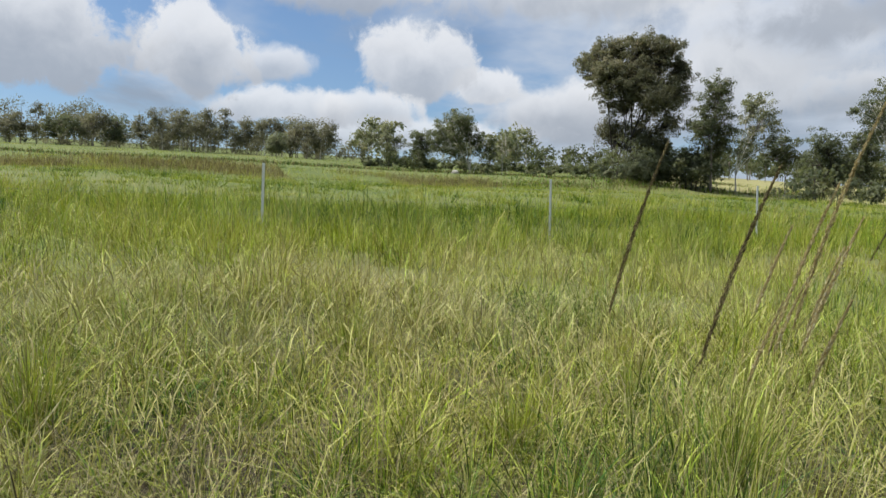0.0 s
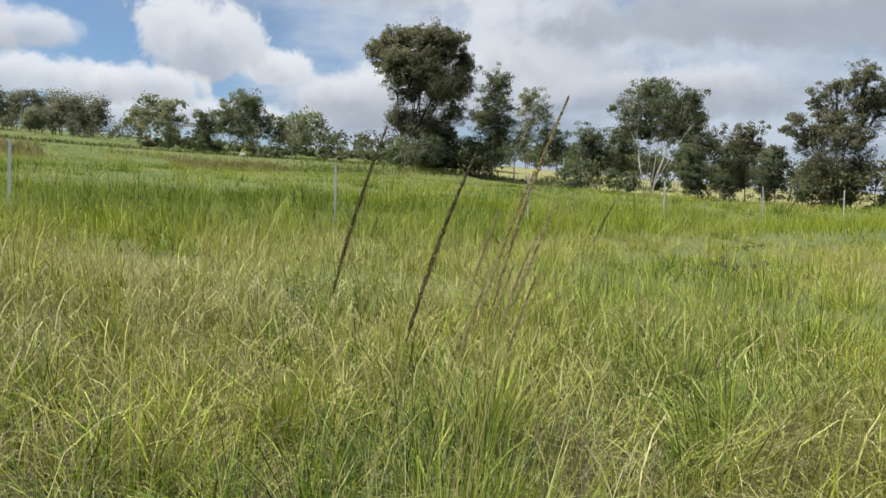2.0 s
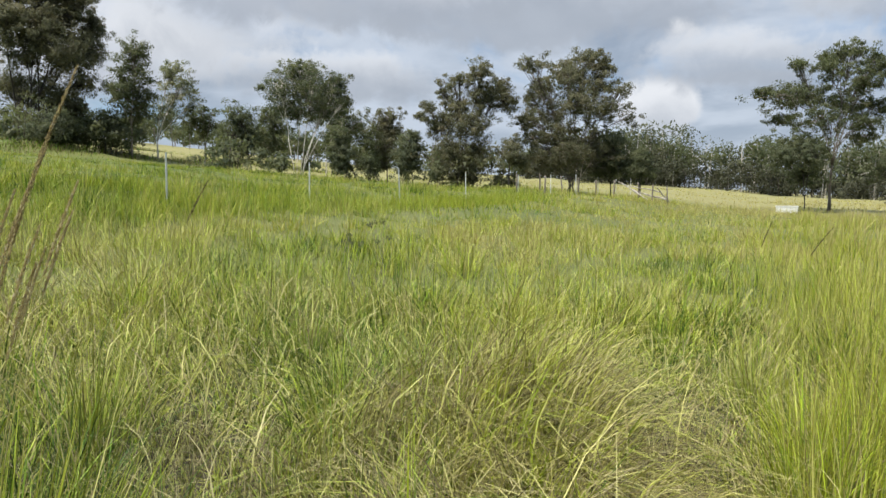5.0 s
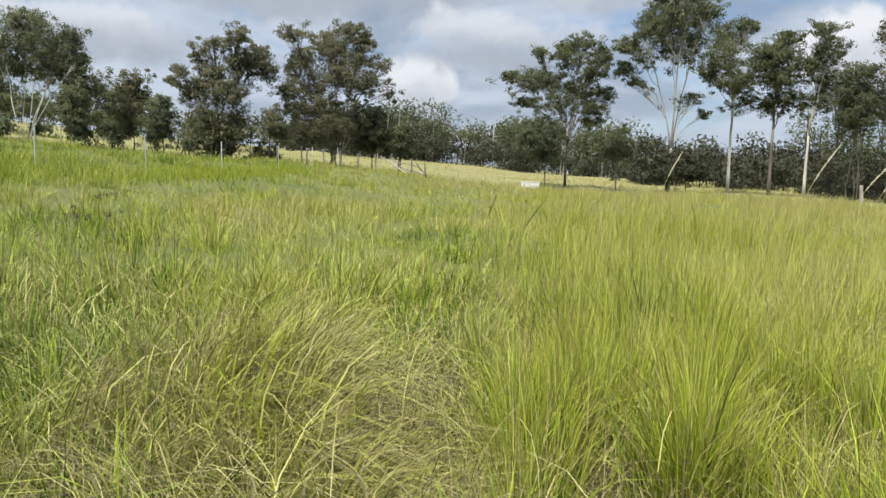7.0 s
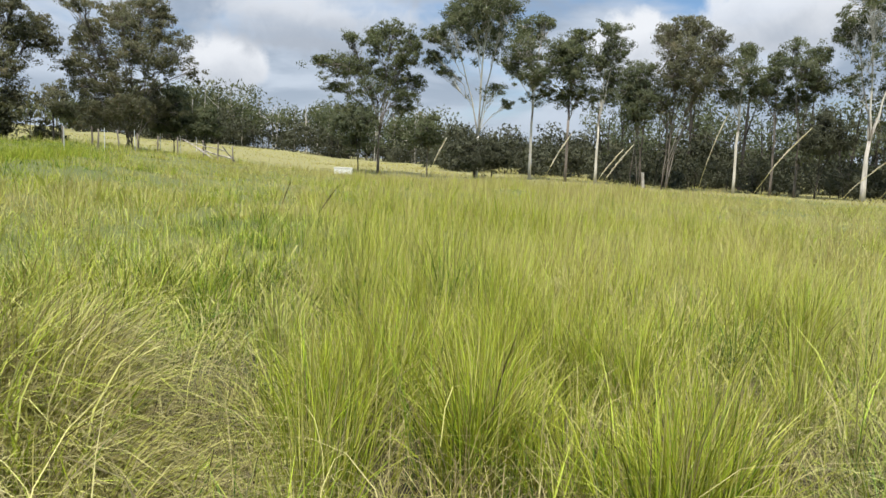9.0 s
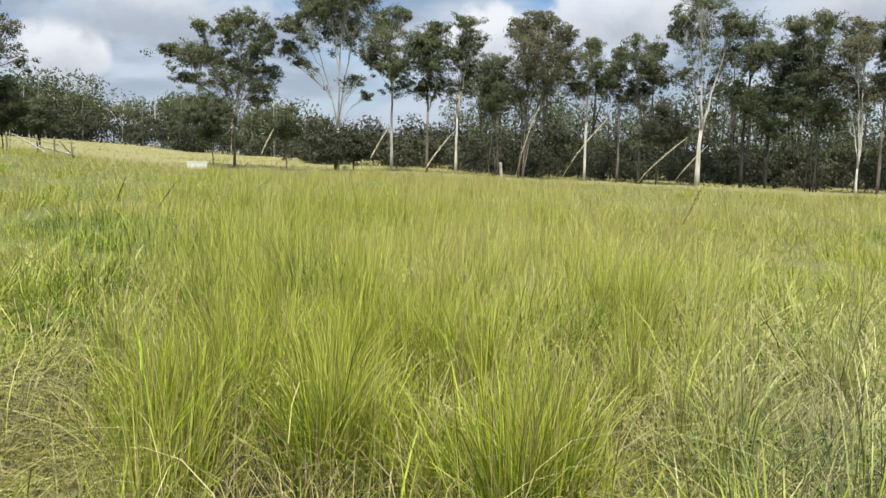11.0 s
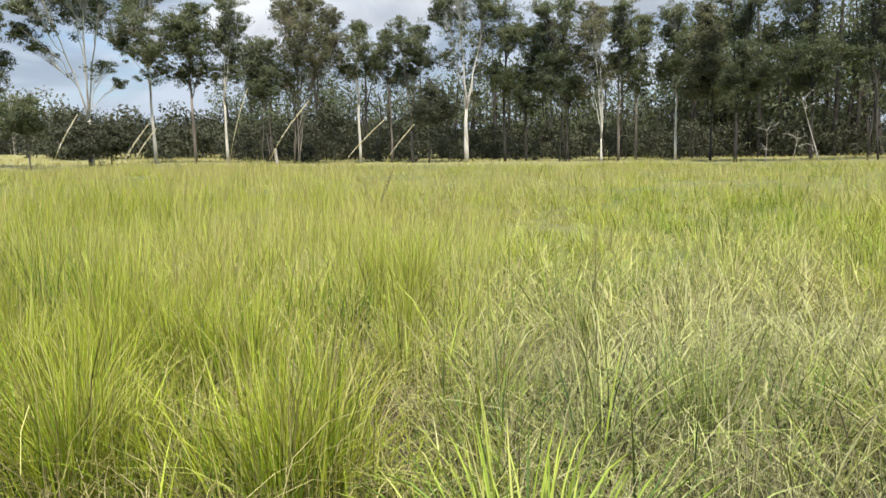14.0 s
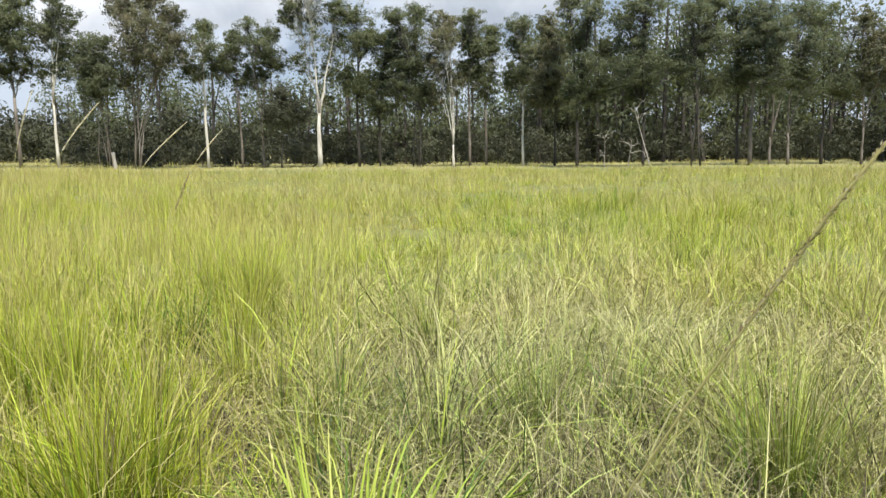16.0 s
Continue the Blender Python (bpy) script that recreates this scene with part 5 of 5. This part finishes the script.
# ---- fence ----
def fence_post():
    """A steel picket: a pressed profile with a flattened, bent top and lugs for the wires."""
    bm = bmesh.new()
    prof = [(-0.021, -0.004), (0.021, -0.004), (0.021, 0.004), (0.004, 0.004), (0.004, 0.026), (-0.004, 0.026), (-0.004, 0.004), (-0.021, 0.004)]
    rings = []
    for z, s in ((-0.4, 1.0), (1.20, 1.0), (1.22, 0.8)):
        rings.append([bm.verts.new((x * s, y * s, z)) for x, y in prof])
    for a, b in zip(rings, rings[1:]):
        for n in range(8):
            bm.faces.new((a[n], a[(n + 1) % 8], b[(n + 1) % 8], b[n]))
    bm.faces.new(rings[-1])
    me = bpy.data.meshes.new("fence_post")
    bm.to_mesh(me)
    me.materials.append(STEEL)
    return me


a = radians(FENCE_AZ)
f_out, f_along = Vector((-math.sin(a), math.cos(a), 0)), Vector((math.cos(a), math.sin(a), 0))
post_mesh = fence_post()
feet = []
fence = tagged(new("wire_fence"), "slack wire fence on grey steel posts in long grass", "fence")
fence.location = f_out * FENCE_D
fence.location.z = ground_at(fence.location.x, fence.location.y)
shift = fence.location.copy()
for v in (-8.9, -3.6, 1.58, 6.85, 11.8, 16.82, 21.8, 27.15, 33.1, 38.05, 42.85, 47.95, 53.0, 58.0):
    p = f_out * FENCE_D + f_along * v
    p.z = ground_at(p.x, p.y)
    feet.append(p)
    post = new("post", post_mesh)
    post.parent = fence
    post.location, post.rotation_euler = p - shift, (rng.normal(0, 0.015), rng.normal(0, 0.015), a + rng.normal(0, 0.2))
for z in (0.38, 0.70, 1.02):
    cu = bpy.data.curves.new("fence_wire", "CURVE")
    cu.dimensions, cu.bevel_depth, cu.bevel_resolution = "3D", 0.0014, 1
    sp = cu.splines.new("POLY")
    pts = []
    for p, q in zip(feet, feet[1:]):
        pts += [p + Vector((0, 0, z)), (p + q) / 2 + Vector((0, 0, z - 0.015))]
    pts.append(feet[-1] + Vector((0, 0, z)))
    sp.points.add(len(pts) - 1)
    for s, p in zip(sp.points, pts):
        s.co = (*p, 1)
    cu.materials.append(WIRE)
    wire = new("wire", cu)
    wire.parent, wire.location = fence, -shift


# ---- things in the grass ----
def seed_stalk(label, tip, lean, head, thick=0.0045, tone=0.5, seed=1, fine=1.0):
    """A flowering grass stem that arches over, with a long narrow spike of small seeds."""
    g = np.random.default_rng(seed)
    tip, lean = Vector(tip), Vector((*lean, 0.0))
    bow = 8 if tone > 0.9 else 3  # ripe heads nod at the very tip
    if bow == 8:
        lean, thick = lean * 1.6, thick * 0.8
    foot = tip - lean * tip.z / bow
    foot.z = ground_at(foot.x, foot.y) - 0.02
    h = tip.z - foot.z
    stalk = new("seed_stalk")
    stalk.location = foot
    tagged(stalk, label, "grass stalk", "tall seeding grass stalks")
    s = np.linspace(0, 1, 25)
    line = np.stack([lean.x * h * s ** bow / bow, lean.y * h * s ** bow / bow, h * s], -1)
    co, q = pipe(line, (0.0015 if tone > 0.6 and 0.002 < thick < 0.003 else 0.0011 if thick > 0.0018 else 0.0007) * (1 - 0.4 * s))
    mesh_object("stem", co, q, GRASS, stalk, attrs={"dry": np.full(len(co), 0.70)}, smooth_shade=True)
    n = int(7000 * head * max(1.0, thick / 0.0025) / fine)
    t = 1 - head + head * g.uniform(0, 1, n) ** 0.9
    c = np.stack([lean.x * h * t ** bow / bow, lean.y * h * t ** bow / bow, h * t], -1)
    body = thick * (0.3 + 0.9 * np.sin(np.clip((t - 1 + head) / head, 0, 1) ** 0.7 * math.pi)) * (0.85 + 0.3 * lattice(t * 60, t * 0, seed))
    away = g.normal(0, 1, (n, 3))
    away /= np.linalg.norm(away, axis=1, keepdims=True)
    c = c + away * body[:, None] * g.uniform(0.0, 1, n)[:, None]
    up = np.array([lean.x, lean.y, 1.0]) / math.hypot(1, lean.length)
    d = up + away * 0.22
    side = np.cross(d, g.normal(0, 1, (n, 3)))
    side /= np.linalg.norm(side, axis=1, keepdims=True)
    ln = min(0.0065, thick * 2.6) * fine * g.uniform(0.6, 1.3, n)[:, None]
    half = min(0.0007, thick * 0.45) * fine
    co = np.stack([c, c + d * ln * 0.5 - side * half, c + d * ln, c + d * ln * 0.5 + side * half], 1).reshape(-1, 3)
    mesh_object("seed_head", co, np.arange(n * 4).reshape(-1, 4), SEED, stalk, attrs={"dry": np.repeat(np.clip(tone + g.normal(0, 0.15, n), 0, 1), 4)})
    return stalk


DARK_HEAD, TAN_HEAD = "tall grass stalk with a dark brown seed spike", "tall grass stalk with a pale tan seed spike"
seed_stalk(DARK_HEAD, (-1.58, 1.30, 1.67), (0.25, 0.29), 0.211, 0.0042, 0.22, 1)
seed_stalk(DARK_HEAD, (-1.30, 1.28, 1.60), (0.28, 0.33), 0.211, 0.0042, 0.22, 2)
seed_stalk(TAN_HEAD, (-1.25, 1.48, 1.72), (0.32, 0.28), 0.234, 0.0040, 0.50, 3)
seed_stalk(TAN_HEAD, (-1.34, 1.49, 1.58), (0.30, 0.30), 0.203, 0.0034, 0.55, 4)
for n, (sx, sy, sz) in enumerate(((-1.33, 1.55, 1.52), (-1.40, 1.60, 1.46), (-1.28, 1.42, 1.44), (-1.46, 1.52, 1.50), (-1.38, 1.40, 1.36), (-1.50, 1.62, 1.38), (-1.22, 1.36, 1.38))):
    seed_stalk(TAN_HEAD, (sx, sy, sz), (0.36 + 0.02 * n, 0.20 - 0.03 * n), 0.12, 0.0034, 0.66, 120 + n)
seed_stalk(DARK_HEAD, (-2.04, 2.84, 1.55), (0.45, 0.32), 0.109, 0.0027, 0.10, 5)
seed_stalk(DARK_HEAD, (0.16, 5.5, 1.36), (0.40, 0.05), 0.117, 0.0032, 0.10, 6)
seed_stalk(DARK_HEAD, (0.43, 5.0, 1.35), (0.75, -0.02), 0.117, 0.0032, 0.10, 7)
seed_stalk(TAN_HEAD, (1.13, 1.77, 1.60), (0.52, -0.30), 0.059, 0.0015, 1.00, 8)
seed_stalk(TAN_HEAD, (1.27, 1.69, 1.56), (0.66, -0.42), 0.053, 0.0014, 1.00, 9)
seed_stalk(TAN_HEAD, (1.44, 1.81, 1.55), (0.50, -0.38), 0.047, 0.0014, 1.00, 10)
seed_stalk(DARK_HEAD, (1.16, 1.52, 1.46), (0.40, -0.20), 0.047, 0.0015, 0.40, 11)
seed_stalk(TAN_HEAD, (1.12, 2.04, 1.64), (0.22, -0.16), 0.071, 0.0016, 1.00, 13)
seed_stalk(TAN_HEAD, (0.75, 2.08, 1.58), (0.40, -0.14), 0.047, 0.0020, 1.00, 14)
seed_stalk(TAN_HEAD, (0.88, 2.03, 1.56), (0.50, -0.20), 0.047, 0.0020, 1.00, 15)
seed_stalk(TAN_HEAD, (0.58, 2.62, 1.58), (0.35, -0.08), 0.047, 0.0022, 1.00, 16)
seed_stalk(TAN_HEAD, (0.99, 2.30, 1.56), (0.50, -0.25), 0.047, 0.0022, 1.00, 17)
seed_stalk("grass stalk with a bleached, woolly seed spike", (0.626, 0.322, 1.55), (0.05, -0.68), 0.072, 0.0011, 0.60, 18, 0.45)


def broad_tuft(label, az, r, tall, reach, count, wide, seed, dry=0.25):
    """A tuft of broad folded blades fanning from one foot."""
    g = np.random.default_rng(seed)
    foot = bearing(az, r)
    foot.z = ground_at(foot.x, foot.y) - 0.02
    tuft = new("grass_tuft")
    tuft.location = foot
    tagged(tuft, label, "grass tuft")
    for n in range(count):
        a, h, out = g.uniform(0, 2 * math.pi), tall * g.uniform(0.78, 1.06), reach * g.uniform(0.3, 1.2)
        w = wide * g.uniform(0.7, 1.2)
        s = np.linspace(0, 1, 9)
        rad, z = out * s ** 1.6 + g.uniform(0, 0.09), h * (s - 0.34 * out / reach * s ** 3)
        turn = a + g.normal(0, 0.25) * s ** 2
        hw = w / 2 * np.sin(np.clip(0.18 + 0.82 * (1 - s), 0, 1) * math.pi / 2) * np.where(s < 1, 1, 0.05)
        mid = np.stack([np.cos(turn) * rad, np.sin(turn) * rad, z], -1)
        sd = np.array([-math.sin(a), math.cos(a), 0.0])
        co = np.concatenate([mid - sd * hw[:, None] + [0, 0, 0.004], mid, mid + sd * hw[:, None] + [0, 0, 0.004]])
        i = np.arange(8)
        q = np.concatenate([np.stack([i, i + 9, i + 10, i + 1], -1), np.stack([i + 9, i + 18, i + 19, i + 10], -1)])
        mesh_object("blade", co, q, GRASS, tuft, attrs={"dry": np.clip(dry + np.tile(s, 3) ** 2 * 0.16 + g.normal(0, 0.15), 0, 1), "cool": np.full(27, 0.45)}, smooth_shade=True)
    return tuft


broad_tuft("bright green tuft of broad grass blades", -45.2, 1.95, 1.06, 0.46, 120, 0.012, 1, 0.12)
broad_tuft("yellow-green tuft of broad grass blades", -70.0, 1.9, 0.85, 0.45, 26, 0.016, 2, 0.32)
broad_tuft("blue-green tuft of floppy broad blades", 27.0, 5.0, 0.62, 0.65, 50, 0.016, 3, 0.10)


def big_tussock(label, az, r, tall, spread, count, dry, bend, seed, wide=0.006, fall=(0.0, 0.0), mixed=0.14):
    """One large tussock: a dense fan of fine blades from a narrow foot."""
    g = np.random.default_rng(seed)
    foot = bearing(az, r)
    oa, orr = g.uniform(0, 2 * math.pi, count), np.abs(g.normal(0, 1, count))
    x, y = foot.x + np.cos(oa) * orr * spread, foot.y + np.sin(oa) * orr * spread
    b = np.abs(g.normal(0, 1, count)) * bend * 0.7 + 0.06
    d = oa + g.normal(0, 0.5, count)
    over = g.uniform(0.5, 1.2, count)  # the whole clump is blown over one way
    dx, dy = np.cos(d) * b + fall[0] * over, np.sin(d) * b + fall[1] * over
    b = np.hypot(dx, dy)
    tussock = tagged(new("grass_tussock"), label, "grass tussock", "large grass tussocks")
    foot.z = ground_at(foot.x, foot.y)
    tussock.location = foot
    long, thin = tall * g.uniform(0.5, 1.15, count), wide * g.uniform(0.5, 1.4, count)
    tone = np.clip(dry + g.normal(0, mixed, count) + (g.uniform(0, 1, count) < 0.10) * 0.35, 0.03, 1)
    sag = np.clip(0.55 * b ** 1.2, 0, 0.9)
    dead = np.argsort(np.argsort(tone)) > 0.86 * count
    for name, pick in (("foliage", ~dead), ("dead_straw", dead)):
        ob = strips(name, "", x[pick], y[pick], long[pick], dx[pick], dy[pick], sag[pick], thin[pick], tone[pick], 4, g, tipdry=0.34)
        ob.parent, ob.location = tussock, -foot
    return tussock


LUSH = "lush yellow-green grass tussock with upright fine blades"
for n, (az, r, tall) in enumerate(((-3.6, 3.9, 0.85), (-9.2, 4.5, 0.85), (-26.3, 4.8, 0.80), (-17.0, 3.8, 0.72), (-23.6, 4.9, 0.76), (-31.0, 3.3, 0.80), (-15.1, 3.7, 0.9), (-28.0, 3.2, 0.9), (-20.7, 5.0, 0.8),
                                   (-15.6, 4.3, 0.85), (-6.5, 4.1, 0.82), (-12.0, 5.2, 0.85), (-74.0, 3.6, 0.8), (-38.0, 7.2, 0.8))):
    big_tussock(LUSH, az, r, tall, 0.125, 480, 0.31, 0.5, 300 + n, 0.0068)
g8 = np.random.default_rng(64)
for n in range(26):
    big_tussock(LUSH, g8.uniform(-38, -1), g8.uniform(2.3, 7.5), g8.uniform(0.55, 0.85), 0.09, 240, g8.uniform(0.2, 0.36), g8.uniform(0.3, 0.5), 380 + n)
for n, (az, r, tall) in enumerate(((43.7, 4.4, 0.9), (70.0, 6.4, 0.6), (90.0, 5.1, 0.7), (58.0, 4.6, 0.62), (-58.0, 4.0, 0.65), (-50.0, 5.5, 0.6))):
    big_tussock("green grass tussock with some dry blades", az, r, tall, 0.10, 260, 0.30, 0.42, 330 + n)
for n, (az, r, tall) in enumerate(((45.3, 2.05, 1.08), (46.6, 2.2, 1.0))):
    big_tussock("bright yellow-green tussock with tall seeding stalks", az, r, tall, 0.08, 640, 0.24, 0.2, 370 + n, 0.006, (0.16, 0.05))
for n, (az, r) in enumerate(((30.0, 6.0), (25.0, 5.3), (21.0, 5.0), (28.0, 4.4))):
    big_tussock("floppy blue-green grass tussock fallen outwards", az, r, 0.75, 0.16, 300, 0.13, 1.0, 340 + n, 0.009)
for n, (az, r) in enumerate(((15.0, 4.9), (11.0, 5.2), (19.0, 4.3), (14.0, 4.1))):
    big_tussock("clump of green and straw grass, blown over", az, r, 0.95, 0.30, 420, 0.42, 1.0, 350 + n, 0.0068, (0.45, -0.15), 0.2)


def thatch(label, az, r, wide, deep, tall, count, seed):
    """A mound of fallen grass: blades lie over it at all angles, most of them down one side."""
    g = np.random.default_rng(seed)
    foot = bearing(az, r)
    foot.z = ground_at(foot.x, foot.y)
    mound = tagged(new("grass_mound"), label, "grass mound")
    mound.location = foot
    # tufts, each fallen over its own way
    k = max(30, count // 30)
    ku, kv = g.normal(0, 0.55, k), g.normal(0, 0.55, k)
    ku = np.where(ku > 0.5, 0.5 - 0.4 * g.uniform(0, 1, k), ku)  # it breaks off on one side
    kd = np.where(g.uniform(0, 1, k) < 0.7, g.normal(-0.2, 0.45, k), g.uniform(0, 2 * math.pi, k))
    kr, kt, kh = g.uniform(0.35, 1.1, k), g.normal(0, 0.12, k), g.uniform(0.3, 1.0, k)
    a = radians(az)
    for name, share, dry, lift, wid in (("dead_straw", 0.5, 0.82, 0.9, 0.0060), ("foliage", 0.5, 0.56, 1.0, 0.0076)):
        n = int(count * share)
        j = g.integers(0, k, n)
        u, v = ku[j] + g.normal(0, 0.09, n), kv[j] + g.normal(0, 0.09, n)
        x, y = foot.x + math.cos(a) * u * wide - math.sin(a) * v * deep, foot.y + math.sin(a) * u * wide + math.cos(a) * v * deep
        top = tall * np.exp(-(u ** 2 + v ** 2)) * kh[j] * g.uniform(0.4, 1.0, n) * lift
        d = kd[j] + g.normal(0, 0.28, n)
        reach = kr[j] * g.uniform(0.6, 1.25, n)
        ob = strips(name, "", x, y, g.uniform(0.4, 0.95, n), np.cos(d) * reach, np.sin(d) * reach, np.clip(0.2 + 0.75 * reach * g.uniform(0.6, 1.15, n), 0, 1.2), wid * g.uniform(0.5, 1.35, n),
                    np.clip(dry + kt[j] + g.normal(0, 0.12, n), 0.05, 1), 5, g, lift=top, tipdry=0.3)
        ob.parent, ob.location = mound, -foot


thatch("matted mound of dry straw and green grass, fallen over", 15.5, 4.3, 1.0, 1.1, 0.72, 5600, 356)
thatch("flattened dry straw beside a hollow in the grass", 10.0, 3.2, 0.8, 0.45, 0.2, 1500, 357)


# dead clumps; the last three are added so their brown paints the hollow's shade
for n, (az, r, tall) in enumerate(((-59.5, 3.0, 0.46), (-60.5, 2.9, 0.40), (-52.0, 3.6, 0.38), (38.0, 4.6, 0.3), (38.5, 3.4, 0.32), (37.0, 3.1, 0.28), (5.0, 4.0, 0.3), (4.5, 4.5, 0.32), (7.0, 4.4, 0.3))):
    big_tussock("dead dark-brown grass clump", az, r, tall, 0.10, 180, 0.94, 0.45, 360 + n)


def box_ring(bm, x, y, z0, z1, lip):
    """An open trough: outer shell, rim and inner shell."""
    def ring(w, d, z):
        return [bm.verts.new((sx * w, sy * d, z)) for sx, sy in ((-1, -1), (1, -1), (1, 1), (-1, 1))]

    rings = [ring(x * 0.94, y * 0.94, z0), ring(x, y, z1 - 0.06), ring(x + lip, y + lip, z1 - 0.06), ring(x + lip, y + lip, z1), ring(x - 0.05, y - 0.05, z1), ring(x - 0.08, y - 0.08, z0 + 0.08)]
    bm.faces.new(rings[0][::-1])
    for a, b in zip(rings, rings[1:]):
        for n in range(4):
            bm.faces.new((a[n], a[(n + 1) % 4], b[(n + 1) % 4], b[n]))
    bm.faces.new(rings[-1])
    bmesh.ops.bevel(bm, geom=bm.edges[:], offset=0.015, segments=2, affect="EDGES")


bm = bmesh.new()
box_ring(bm, 0.68, 0.30, 0.0, 0.62, 0.03)
me = bpy.data.meshes.new("water_trough")
bm.to_mesh(me)
me.materials.append(WHITE)
p = bearing(-4.6, 54.5)
trough = new("water_trough", me)
trough.location, trough.rotation_euler = (p.x, p.y, ground_at(p.x, p.y) - 0.12), (0, 0, radians(-4))
tagged(trough, "white plastic water trough standing in the paddock", "trough")

bm = bmesh.new()
bmesh.ops.create_icosphere(bm, subdivisions=3, radius=0.5)
for v in bm.verts:
    v.co *= 0.8 + 0.35 * noise.noise(v.co * 1.3)
    v.co.z *= 0.75
me = bpy.data.meshes.new("boulder")
bm.to_mesh(me)
me.materials.append(STONE)
p = bearing(62.5, 80)
tagged(new("boulder", me), "pale grey boulder before trees on the crest", "rock").location = (p.x, p.y, ground_at(p.x, p.y) + 0.15)


def pole(name, label, category, a, b, r0, r1, mat, seed, group=""):
    """A crooked length of timber from a to b."""
    g = np.random.default_rng(seed)
    s = np.linspace(0, 1, 9)[:, None]
    a, b = np.array(a), np.array(b)
    line = a + (b - a) * s + np.cumsum(g.normal(0, 0.008, (9, 3)), 0) * np.linalg.norm(b - a)
    rad = (r0 + (r1 - r0) * s[:, 0]) * g.uniform(0.9, 1.1, 9)
    co, q = pipe(line, rad, 8)
    return tagged(mesh_object(name, co, q, mat, smooth_shade=True), label, category, group)


def at_ground(az, r, up=0.0):
    p = bearing(az, r)
    return (p.x, p.y, ground_at(p.x, p.y) + up)


# fallen timber and rails by the clump of gums
for n, (az0, r0, u0, az1, r1, u1, w) in enumerate(((3.6, 45, 0.3, 6.0, 46, 0.55, 0.09), (4.0, 45.5, 0.7, 6.6, 45, 0.8, 0.06), (5.0, 44.5, 0.1, 7.2, 46, 0.9, 0.08), (3.4, 46, 0.1, 4.4, 45, 0.9, 0.07))):
    pole("fallen_branch", "bleached fallen branch lying in the grass", "branch", at_ground(az0, r0, u0), at_ground(az1, r1, u1), w * 0.6, w * 0.35, WOOD_DEAD, 200 + n, "fallen timber")
for n, (az, r) in enumerate(((8.8, 47), (10.1, 46.5), (11.3, 46), (13.0, 45), (7.4, 46), (5.6, 45.4), (4.6, 45.2), (3.6, 45), (14.8, 40), (12.6, 43))):
    pole("timber_post", "weathered grey timber post in the grass", "post", at_ground(az, r, -0.3), at_ground(az + 0.05, r, 1.05), 0.05, 0.04, BARK_GREY, 220 + n, "old timber posts")
bare_tree("bleached dead sapling with bare crooked limbs", -67.3, 58, 3.3, 2.6, 240, crown_from=0.55, clumps=9, girth=0.009, lean=-0.32)
bare_tree("small bleached dead shrub at the woods' edge", -63.9, 58, 0.7, 1.8, 241, crown_from=0.35, clumps=10, girth=0.011)
bare_tree("fallen bleached limb with bare twigs", -65.6, 58, 0.4, 2.4, 242, crown_from=0.30, clumps=10, girth=0.012)
pole("tree_stump", "pale broken tree stump among gums", "stump", at_ground(-27.6, 66, -0.2), at_ground(-27.5, 66, 1.3), 0.17, 0.13, WOOD_DEAD, 250)


def weed(az, r, tall, seed):
    """A branching weed with clusters of dry, dark seed."""
    g = np.random.default_rng(seed)
    foot = bearing(az, r)
    foot.z = ground_at(foot.x, foot.y) - 0.02
    plant = new("weed")
    plant.location = foot
    tagged(plant, "dark branching weed standing over the grass", "weed", "dark weeds in the paddock")
    tips = np.stack([g.normal(0, 0.07, 5), g.normal(0, 0.07, 5), tall * g.uniform(0.8, 1.0, 5)], -1)
    for tip in tips:
        co, q = pipe(limb_line((0, 0, tall * 0.1), tip, 0.08, g), np.linspace(0.0022, 0.0014, 6), 5)
        mesh_object("stem", co, q, BARK_GREY, plant, smooth_shade=True)
        co, f, dr = leaves(tip[None], np.full(1, 0.035), 22, 0.022, g)[:3]
        mesh_object("seed_cluster", co, f, LEAF_BROWN, plant, attrs={"dry": dr * 0.3})["kind"] = "stuff"


for n, (az, r) in enumerate(((26.9, 7.8), (25.1, 7.9))):
    weed(az, r, 1.12, 400 + n)
